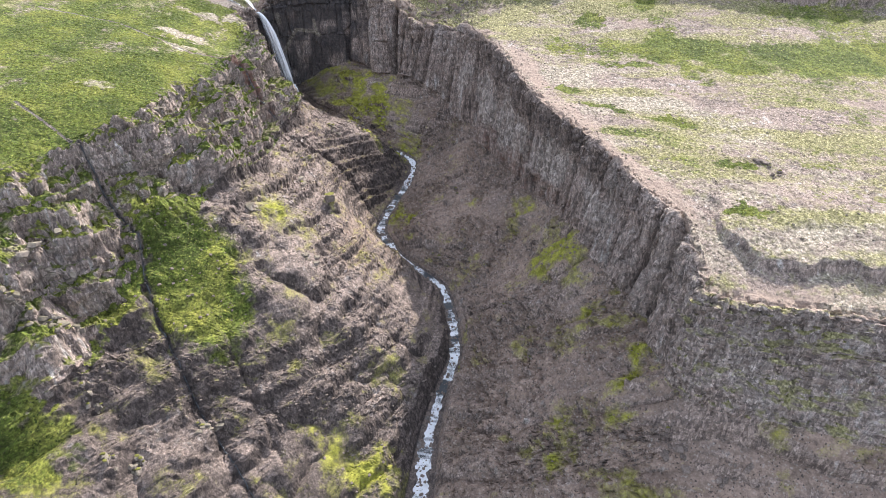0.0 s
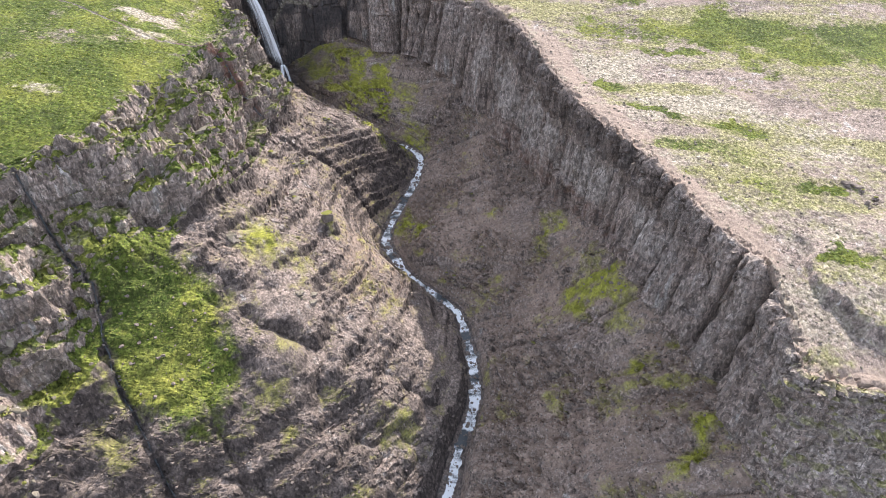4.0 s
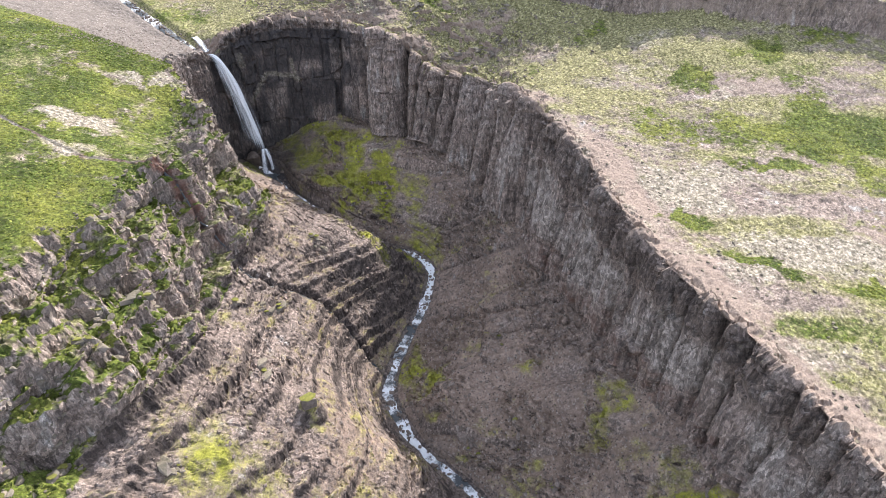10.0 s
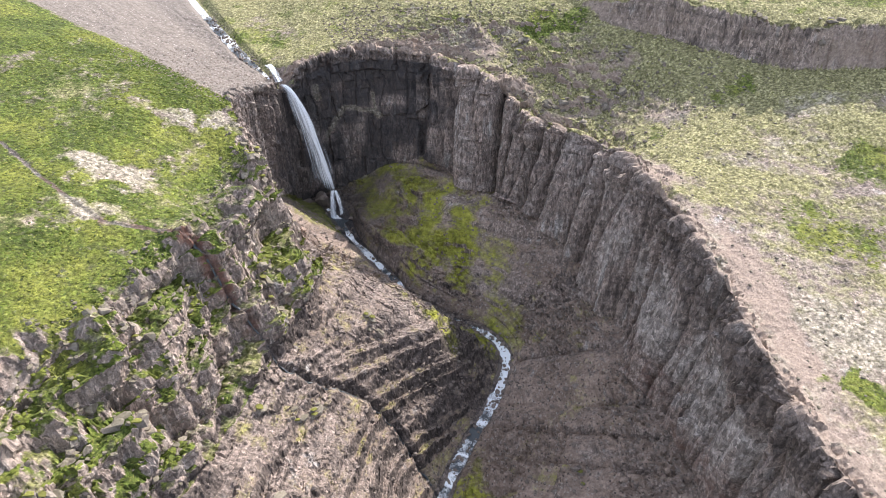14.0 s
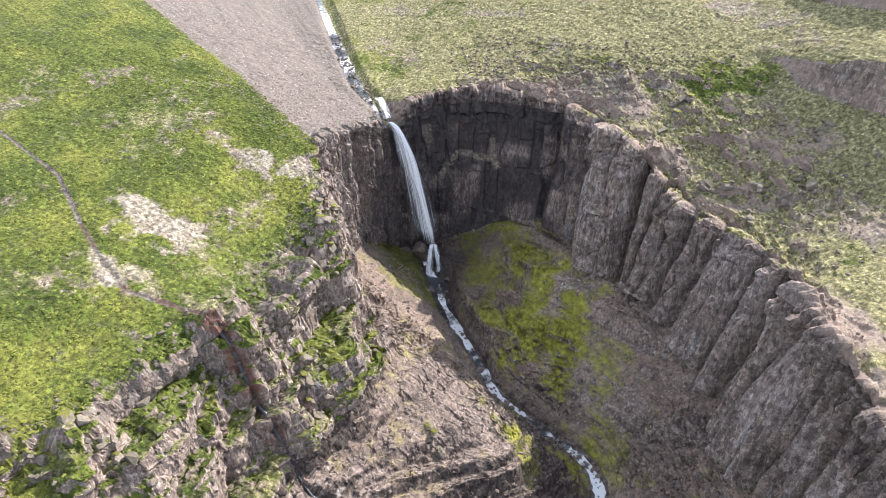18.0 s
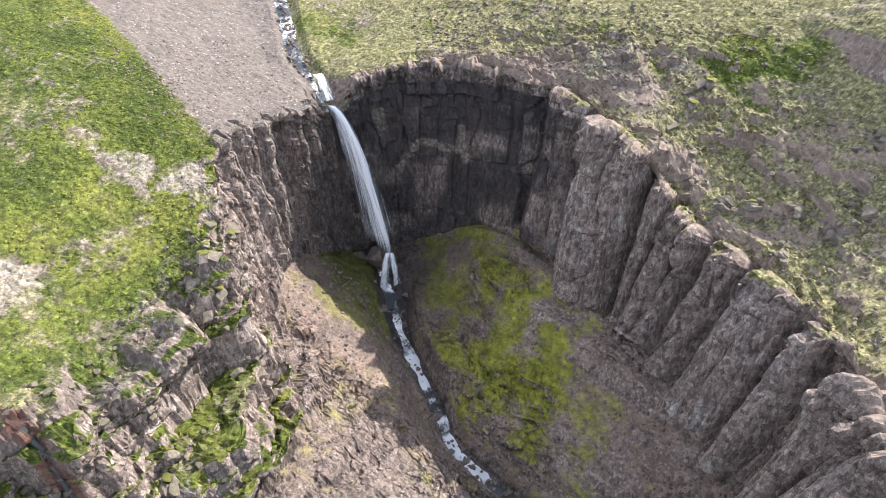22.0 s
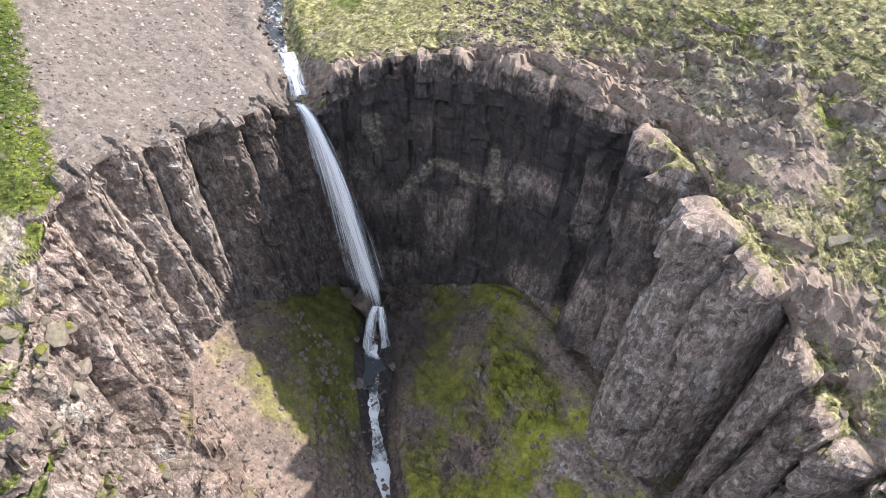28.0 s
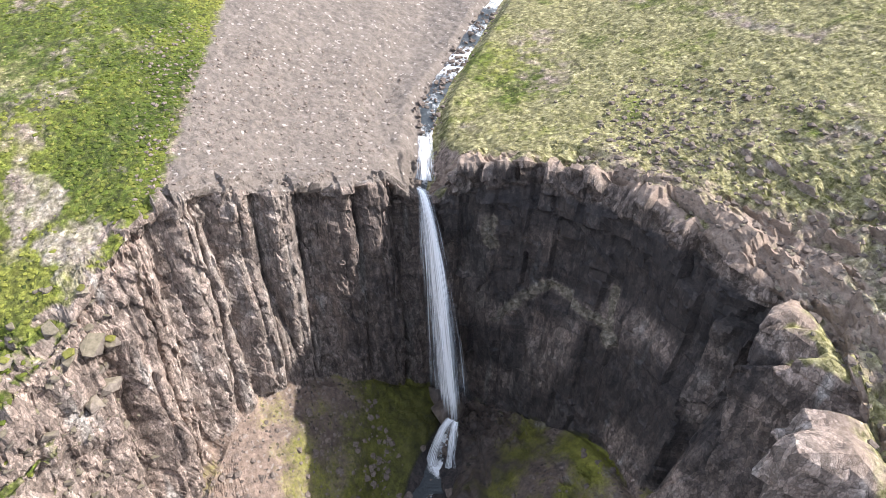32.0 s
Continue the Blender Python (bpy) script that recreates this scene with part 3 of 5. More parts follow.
def mixed(nodes, links, fac, a, b):
    m = nodes.new("ShaderNodeMix")
    m.data_type = "RGBA"
    for socket, v in ((m.inputs[0], fac), (m.inputs[6], a), (m.inputs[7], b)):
        if isinstance(v, (int, float)):
            socket.default_value = v
        elif isinstance(v, tuple):
            socket.default_value = (*v, 1)
        else:
            links.new(v, socket)
    return m.outputs[2]


def maths(nodes, links, op, a, b=0.0, clamp=False):
    m = nodes.new("ShaderNodeMath")
    m.operation, m.use_clamp = op, clamp
    for socket, v in zip(m.inputs, (a, b)):
        if isinstance(v, (int, float)):
            socket.default_value = v
        else:
            links.new(v, socket)
    return m.outputs[0]


def edged(nodes, links, fac, lo, hi):
    m = nodes.new("ShaderNodeMapRange")
    m.inputs[1].default_value, m.inputs[2].default_value = lo, hi
    links.new(fac, m.inputs[0])
    return m.outputs[0]


def terrain_material():
    """Rock, scree, dry moss, grass and gravel, laid out by the ground's own cover maps."""
    m, N, L = tree("ground_cover")
    bsdf = N["Principled BSDF"]
    pos = N.new("ShaderNodeTexCoord").outputs["Object"]
    fine = noise_node(N, L, 2.6, 6, 0.7, pos)
    mid = noise_node(N, L, 0.45, 5, 0.6, pos)
    broad = noise_node(N, L, 0.06, 4, 0.55, pos)
    stretch = N.new("ShaderNodeMapping")
    stretch.inputs["Scale"].default_value = (0.07, 0.07, 0.7)
    L.new(pos, stretch.inputs["Vector"])
    bedding = noise_node(N, L, 1.0, 5, 0.65, stretch.outputs[0])
    streak = N.new("ShaderNodeMapping")
    streak.inputs["Scale"].default_value = (0.42, 0.42, 0.035)
    L.new(pos, streak.inputs["Vector"])
    wash = noise_node(N, L, 1.0, 3, 0.5, streak.outputs[0])

    def cover(name):
        a = N.new("ShaderNodeAttribute")
        a.attribute_name = name
        return a.outputs["Fac"]

    def wanted(name, grain, soft=0.16, pull=0.55):
        """A cover map with its edge broken by grain."""
        s = maths(N, L, "SUBTRACT", grain, 0.5)
        s = maths(N, L, "MULTIPLY", s, pull * 2)
        s = maths(N, L, "ADD", cover(name), s)
        return edged(N, L, s, 0.5 - soft, 0.5 + soft)

    speck = noise_node(N, L, 9.0, 3, 0.75, pos)

    def stones(scale, lo, hi, near):
        """Broken ground: every stone a shade of its own."""
        v = N.new("ShaderNodeTexVoronoi")
        v.inputs["Scale"].default_value = scale
        v.inputs["Randomness"].default_value = 1.0
        L.new(near, v.inputs["Vector"])
        sep = N.new("ShaderNodeSeparateColor")
        L.new(v.outputs["Color"], sep.inputs[0])
        return maths(N, L, "ADD", maths(N, L, "MULTIPLY", sep.outputs[0], hi - lo), lo), v.outputs["Distance"], sep.outputs[1]

    wob = N.new("ShaderNodeVectorMath")
    wob.operation = "MULTIPLY_ADD"
    warp = N.new("ShaderNodeTexNoise")
    warp.inputs["Scale"].default_value = 1.2
    L.new(pos, warp.inputs["Vector"])
    L.new(warp.outputs["Color"], wob.inputs[0])
    wob.inputs[1].default_value = (0.35, 0.35, 0.35)
    L.new(pos, wob.inputs[2])
    small, small_d, pick = stones(2.6, 0.88, 1.12, wob.outputs[0])
    large, large_d, pick_big = stones(0.85, 0.88, 1.12, wob.outputs[0])
    shade_of = maths(N, L, "MULTIPLY", small, large)

    def chipped(c, light, dark, share=0.12):
        """Single stones that stand out pale or dark."""
        c = mixed(N, L, edged(N, L, pick, 1 - share - 0.01, 1 - share), c, light)
        return mixed(N, L, edged(N, L, pick, share + 0.01, share), c, dark)

    def scaled(c, k):
        v = N.new("ShaderNodeVectorMath")
        v.operation = "SCALE"
        L.new(c, v.inputs[0])
        if isinstance(k, float):
            v.inputs["Scale"].default_value = k
        else:
            L.new(k, v.inputs["Scale"])
        return v.outputs[0]

    rock = ramp(N, L, bedding, [(0.3, (0.13, 0.103, 0.090)), (0.47, (0.25, 0.198, 0.170)), (0.6, (0.32, 0.252, 0.215)), (0.75, (0.19, 0.155, 0.137))])
    rock = mixed(N, L, edged(N, L, fine, 0.46, 0.60), rock, mixed(N, L, 0.3, rock, (0.42, 0.37, 0.335)))
    rock = mixed(N, L, edged(N, L, wash, 0.56, 0.66), rock, mixed(N, L, 0.6, rock, (0.06, 0.052, 0.05)))
    rock = mixed(N, L, maths(N, L, "MULTIPLY", edged(N, L, wash, 0.42, 0.32), edged(N, L, broad, 0.46, 0.58)), rock, (0.40, 0.375, 0.35))

    def slabs(size, lo, hi, crack):
        """Jointed faces: every slab a tone of its own, thin dark joints between."""
        tall = N.new("ShaderNodeMapping")
        tall.inputs["Scale"].default_value = size
        L.new(wob.outputs[0], tall.inputs["Vector"])
        cells = N.new("ShaderNodeTexVoronoi")
        L.new(tall.outputs[0], cells.inputs["Vector"])
        tone = N.new("ShaderNodeSeparateColor")
        L.new(cells.outputs["Color"], tone.inputs[0])
        rims = N.new("ShaderNodeTexVoronoi")
        rims.feature = "DISTANCE_TO_EDGE"
        L.new(tall.outputs[0], rims.inputs["Vector"])
        k = maths(N, L, "ADD", maths(N, L, "MULTIPLY", tone.outputs[0], hi - lo), lo)
        return k, edged(N, L, rims.outputs["Distance"], crack, 0.0), rims.outputs["Distance"]

    tone_big, crack_big, slab_d = slabs((0.42, 0.42, 0.13), 0.55, 1.45, 0.06)
    tone_small, crack_small, chip_d = slabs((1.2, 1.2, 0.7), 0.72, 1.30, 0.07)
    rock = scaled(scaled(rock, tone_big), tone_small)
    # dark rock; on the western ledge risers this tone also carries painted shade
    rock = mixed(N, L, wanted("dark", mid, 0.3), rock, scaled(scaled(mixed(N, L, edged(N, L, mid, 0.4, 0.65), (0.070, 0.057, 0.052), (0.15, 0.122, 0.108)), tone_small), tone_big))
    rock = mixed(N, L, wanted("pale", mid, 0.3, 0.7), rock, scaled(scaled(mixed(N, L, edged(N, L, mid, 0.38, 0.62), (0.26, 0.222, 0.195), (0.42, 0.37, 0.335)), tone_big), tone_small))
    joints = maths(N, L, "MAXIMUM", crack_big, maths(N, L, "MULTIPLY", crack_small, 0.7))
    rock = mixed(N, L, maths(N, L, "MULTIPLY", joints, 0.7), rock, mixed(N, L, 0.75, rock, (0.03, 0.026, 0.024)))
    scree = ramp(N, L, mid, [(0.25, (0.165, 0.122, 0.098)), (0.5, (0.235, 0.178, 0.144)), (0.75, (0.31, 0.240, 0.197))])
    scree = mixed(N, L, edged(N, L, broad, 0.42, 0.62), scree, scaled(scree, 1.28))
    scree = mixed(N, L, edged(N, L, speck, 0.5, 0.34), scree, mixed(N, L, 0.25, scree, (0.05, 0.04, 0.036)))
    scree = chipped(scaled(scree, shade_of), (0.33, 0.285, 0.25), (0.085, 0.07, 0.062), 0.05)
    col = mixed(N, L, wanted("scree", mid), rock, scree)
    gravel = ramp(N, L, fine, [(0.3, (0.158, 0.136, 0.120)), (0.6, (0.198, 0.172, 0.153)), (0.8, (0.240, 0.210, 0.188))])
    gravel = mixed(N, L, edged(N, L, speck, 0.5, 0.34), gravel, mixed(N, L, 0.2, gravel, (0.07, 0.058, 0.05)))
    gravel = chipped(scaled(gravel, large), (0.36, 0.325, 0.30), (0.15, 0.13, 0.115), 0.03)
    col = mixed(N, L, wanted("gravel", mid), col, gravel)
    soil = ramp(N, L, fine, [(0.3, (0.24, 0.182, 0.147)), (0.6, (0.345, 0.275, 0.228)), (0.8, (0.43, 0.352, 0.30))])
    soil = mixed(N, L, edged(N, L, speck, 0.5, 0.34), soil, mixed(N, L, 0.25, soil, (0.08, 0.06, 0.05)))
    col = mixed(N, L, wanted("soil", mid, 0.25), col, soil)
    col = mixed(N, L, wanted("rust", mid, 0.2), col, scaled(mixed(N, L, fine, (0.09, 0.048, 0.038), (0.25, 0.135, 0.10)), small))
    pale = ramp(N, L, fine, [(0.34, (0.25, 0.215, 0.168)), (0.5, (0.36, 0.316, 0.255)), (0.66, (0.46, 0.412, 0.34))])
    pale = mixed(N, L, edged(N, L, speck, 0.48, 0.34), pale, mixed(N, L, 0.3, pale, (0.13, 0.11, 0.06)))
    pale = chipped(pale, (0.52, 0.48, 0.41), (0.20, 0.175, 0.12), 0.05)
    col = mixed(N, L, wanted("lichen", mid), col, pale)
    straw = ramp(N, L, fine, [(0.36, (0.145, 0.136, 0.052)), (0.5, (0.275, 0.256, 0.128)), (0.64, (0.39, 0.363, 0.215))])
    straw = mixed(N, L, edged(N, L, speck, 0.48, 0.34), straw, mixed(N, L, 0.5, straw, (0.07, 0.07, 0.02)))
    straw = chipped(straw, (0.42, 0.39, 0.22), (0.14, 0.14, 0.045), 0.04)
    col = mixed(N, L, wanted("straw", mid), col, straw)
    green = ramp(N, L, broad, [(0.36, (0.046, 0.080, 0.010)), (0.5, (0.098, 0.138, 0.018)), (0.62, (0.19, 0.208, 0.038))])
    green = mixed(N, L, edged(N, L, fine, 0.42, 0.68), green, mixed(N, L, 0.45, green, (0.24, 0.235, 0.08)))
    green = mixed(N, L, edged(N, L, mid, 0.52, 0.32), green, mixed(N, L, 0.6, green, (0.05, 0.075, 0.015)))
    green = mixed(N, L, edged(N, L, speck, 0.5, 0.36), green, mixed(N, L, 0.6, green, (0.02, 0.03, 0.008)))
    green = chipped(green, (0.19, 0.21, 0.05), (0.045, 0.066, 0.014), 0.06)
    col = mixed(N, L, wanted("grass", mid), col, green)
    mossy = ramp(N, L, mid, [(0.3, (0.15, 0.155, 0.03)), (0.5, (0.29, 0.295, 0.05)), (0.7, (0.42, 0.41, 0.085))])
    mossy = mixed(N, L, edged(N, L, speck, 0.52, 0.36), mossy, mixed(N, L, 0.6, mossy, (0.03, 0.03, 0.012)))
    col = mixed(N, L, wanted("moss", maths(N, L, "ADD", maths(N, L, "MULTIPLY", fine, 0.5), maths(N, L, "MULTIPLY", mid, 0.5)), 0.30, 0.9), col, scaled(mossy, large))
    # tussocks and stones: dark earth and moss in the hollows, with shade painted in
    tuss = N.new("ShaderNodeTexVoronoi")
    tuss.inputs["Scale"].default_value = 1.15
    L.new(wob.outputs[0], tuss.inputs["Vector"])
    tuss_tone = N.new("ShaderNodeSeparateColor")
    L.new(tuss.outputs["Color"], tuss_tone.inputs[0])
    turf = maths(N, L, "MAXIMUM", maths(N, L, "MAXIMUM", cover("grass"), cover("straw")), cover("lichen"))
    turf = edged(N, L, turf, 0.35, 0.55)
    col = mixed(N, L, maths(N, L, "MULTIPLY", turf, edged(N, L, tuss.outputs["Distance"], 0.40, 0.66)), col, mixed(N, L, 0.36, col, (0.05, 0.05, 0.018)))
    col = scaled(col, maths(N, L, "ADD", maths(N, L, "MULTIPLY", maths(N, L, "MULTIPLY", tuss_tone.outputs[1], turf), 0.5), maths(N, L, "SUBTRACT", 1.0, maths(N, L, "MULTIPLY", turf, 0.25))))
    grit = noise_node(N, L, 1.3, 4, 0.7, wob.outputs[0])
    col = scaled(col, maths(N, L, "ADD", maths(N, L, "MULTIPLY", maths(N, L, "SUBTRACT", edged(N, L, grit, 0.42, 0.58), 0.5), maths(N, L, "ADD", maths(N, L, "MULTIPLY", turf, 0.35), 0.28)), 1.0))
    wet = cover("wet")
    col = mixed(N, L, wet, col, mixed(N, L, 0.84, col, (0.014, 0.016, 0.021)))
    L.new(col, bsdf.inputs["Base Color"])
    rough = maths(N, L, "SUBTRACT", 0.95, maths(N, L, "MULTIPLY", wet, 0.5))
    L.new(rough, bsdf.inputs["Roughness"])
    bsdf.inputs["Specular IOR Level"].default_value = 0.25
    h = maths(N, L, "ADD", maths(N, L, "MULTIPLY", fine, 0.7), maths(N, L, "MULTIPLY", grit, 0.55))
    h = maths(N, L, "ADD", h, maths(N, L, "MULTIPLY", maths(N, L, "ADD", small_d, large_d), -0.35))
    h = maths(N, L, "ADD", h, maths(N, L, "MULTIPLY", maths(N, L, "MULTIPLY", tuss.outputs["Distance"], turf), -0.55))
    h = maths(N, L, "ADD", h, maths(N, L, "MULTIPLY", joints, -0.25))
    b = N.new("ShaderNodeBump")
    b.inputs["Strength"].default_value = 0.8
    b.inputs["Distance"].default_value = 0.22
    L.new(h, b.inputs["Height"])
    L.new(b.outputs[0], bsdf.inputs["Normal"])
    return m


def water_material():
    """Shallow mountain water: dark between, white where it runs fast."""
    m, N, L = tree("running_water")
    bsdf = N["Principled BSDF"]
    pos = N.new("ShaderNodeTexCoord").outputs["Object"]
    a = noise_node(N, L, 0.5, 5, 0.6, pos)
    b = noise_node(N, L, 2.6, 4, 0.6, pos)
    att = N.new("ShaderNodeAttribute")
    att.attribute_name = "foam"
    f = maths(N, L, "ADD", maths(N, L, "MULTIPLY", a, 0.7), maths(N, L, "MULTIPLY", b, 0.5))
    f = maths(N, L, "ADD", f, maths(N, L, "SUBTRACT", att.outputs["Fac"], 0.5))
    white = edged(N, L, f, 0.42, 0.66)
    L.new(mixed(N, L, white, (0.045, 0.055, 0.062), (0.84, 0.87, 0.9)), bsdf.inputs["Base Color"])
    L.new(maths(N, L, "ADD", maths(N, L, "MULTIPLY", white, 0.4), 0.32), bsdf.inputs["Roughness"])
    bump = N.new("ShaderNodeBump")
    bump.inputs["Strength"].default_value, bump.inputs["Distance"].default_value = 0.6, 0.3
    L.new(f, bump.inputs["Height"])
    L.new(bump.outputs[0], bsdf.inputs["Normal"])
    return m


def falls_material():
    """Falling water in torn white threads."""
    m, N, L = tree("falling_water")
    bsdf = N["Principled BSDF"]
    uv = N.new("ShaderNodeTexCoord").outputs["UV"]
    mp = N.new("ShaderNodeMapping")
    mp.inputs["Scale"].default_value = (11, 1.3, 1)
    L.new(uv, mp.inputs["Vector"])
    threads = noise_node(N, L, 2.0, 6, 0.7, mp.outputs[0])
    att = N.new("ShaderNodeAttribute")
    att.attribute_name = "foam"
    f = maths(N, L, "ADD", maths(N, L, "MULTIPLY", maths(N, L, "SUBTRACT", threads, 0.5), 2.4), att.outputs["Fac"])
    L.new(ramp(N, L, f, [(0.3, (0.50, 0.57, 0.66)), (0.75, (0.86, 0.90, 0.94))]), bsdf.inputs["Base Color"])
    bsdf.inputs["Roughness"].default_value = 0.7
    L.new(edged(N, L, f, 0.30, 0.95), bsdf.inputs["Alpha"])
    return m


def stone_material(name, dark, light, moss=0.0):
    m, N, L = tree(name)
    bsdf = N["Principled BSDF"]
    pos = N.new("ShaderNodeTexCoord").outputs["Object"]
    info = N.new("ShaderNodeObjectInfo")
    fine = noise_node(N, L, 3.0, 6, 0.7, pos)
    col = ramp(N, L, fine, [(0.3, dark), (0.7, light)])
    shade = maths(N, L, "ADD", maths(N, L, "MULTIPLY", info.outputs["Random"], 0.5), 0.75)
    mul = N.new("ShaderNodeVectorMath")
    mul.operation = "SCALE"
    L.new(col, mul.inputs[0])
    L.new(shade, mul.inputs["Scale"])
    col = mul.outputs[0]
    if moss:
        geo = N.new("ShaderNodeNewGeometry")
        sep = N.new("ShaderNodeSeparateXYZ")
        L.new(geo.outputs["Normal"], sep.inputs[0])
        up = maths(N, L, "ADD", sep.outputs[2], maths(N, L, "SUBTRACT", noise_node(N, L, 1.1, 4, 0.6, pos), 0.5))
        col = mixed(N, L, maths(N, L, "MULTIPLY", edged(N, L, up, 0.55, 0.8), moss), col, (0.26, 0.245, 0.10))
    L.new(col, bsdf.inputs["Base Color"])
    bsdf.inputs["Roughness"].default_value = 0.92
    bsdf.inputs["Specular IOR Level"].default_value = 0.25
    b = N.new("ShaderNodeBump")
    b.inputs["Strength"].default_value, b.inputs["Distance"].default_value = 0.8, 0.25
    L.new(fine, b.inputs["Height"])
    L.new(b.outputs[0], bsdf.inputs["Normal"])
    return m


GROUND = terrain_material()
WATER = water_material()
FALLS = falls_material()
BASALT = stone_material("basalt_rock", (0.10, 0.082, 0.073), (0.28, 0.232, 0.20))
MOSSY = stone_material("mossy_rock", (0.10, 0.085, 0.076), (0.27, 0.235, 0.20), 0.16)


def tuft_material():
    """Tussock grass: each tuft its own mix of green and straw."""
    m, N, L = tree("tussock_grass")
    bsdf = N["Principled BSDF"]
    pos = N.new("ShaderNodeTexCoord").outputs["Object"]
    one = N.new("ShaderNodeNewGeometry").outputs["Random Per Island"]
    col = ramp(N, L, one, [(0.0, (0.065, 0.085, 0.016)), (0.5, (0.105, 0.128, 0.026)), (0.85, (0.15, 0.162, 0.038)), (1.0, (0.20, 0.20, 0.06))])
    wide = noise_node(N, L, 0.06, 4, 0.55, pos)
    col = mixed(N, L, edged(N, L, wide, 0.48, 0.64), col, mixed(N, L, 0.65, col, (0.26, 0.27, 0.06)))
    col = mixed(N, L, edged(N, L, wide, 0.46, 0.34), col, mixed(N, L, 0.6, col, (0.04, 0.07, 0.014)))
    fine = noise_node(N, L, 7.0, 3, 0.7, pos)
    col = mixed(N, L, edged(N, L, fine, 0.52, 0.35), col, mixed(N, L, 0.55, col, (0.03, 0.04, 0.01)))
    L.new(col, bsdf.inputs["Base Color"])
    bsdf.inputs["Roughness"].default_value = 1.0
    bsdf.inputs["Specular IOR Level"].default_value = 0.1
    return m


TUFT = tuft_material()
DRY = stone_material("dry_grass", (0.15, 0.135, 0.05), (0.36, 0.335, 0.17))
CAP = stone_material("moss_cushion", (0.11, 0.115, 0.025), (0.23, 0.225, 0.06))


# ---- what covers the ground ----
# patches in plan: x, y, half length, half width, turn
LUSH = [(38, 325, 8, 8), (64, 291, 8, 9), (60, 268, 26, 11, -12), (96, 260, 22, 10), (112, 246, 16, 8), (155, 254, 40, 14), (87, 304, 13, 7), (44, 226, 8, 2.6, -25), (57, 211, 9, 2.6, -25),
        (77, 203, 11, 2.6, -20), (70, 249, 14, 3, -18), (82, 148, 10, 2.5), (90, 175, 9, 2, -10), (17, 306, 4, 8), (-11, 357, 10, 4), (-30, 352, 5, 4)]
DRY_EAST = [(54, 298, 8, 6), (76, 281, 9, 6), (60, 316, 11, 6), (106, 299, 12, 6), (50, 234, 9, 5, -20), (70, 217, 20, 7, -22), (106, 197, 24, 9, -15), (105, 146, 16, 5)]
EARTH = [(33, 246, 4, 16, 15), (45, 200, 4, 15, 20), (-18, 334, 6, 5), (2, 340, 13, 6), (11, 315, 5, 8), (-27, 341, 6, 6), (60, 163, 4, 14, 25)]
DRY_WEST = [(-103, 255, 9, 5), (-102, 280, 8, 2.5), (-98, 242, 8, 4), (-82, 244, 6, 3), (-92, 286, 4, 5), (-130, 317, 14, 3, -30), (-112, 200, 8, 4)]
def most(*maps):
    out = maps[0]
    for m in maps[1:]:
        out = np.maximum(out, m)
    return out


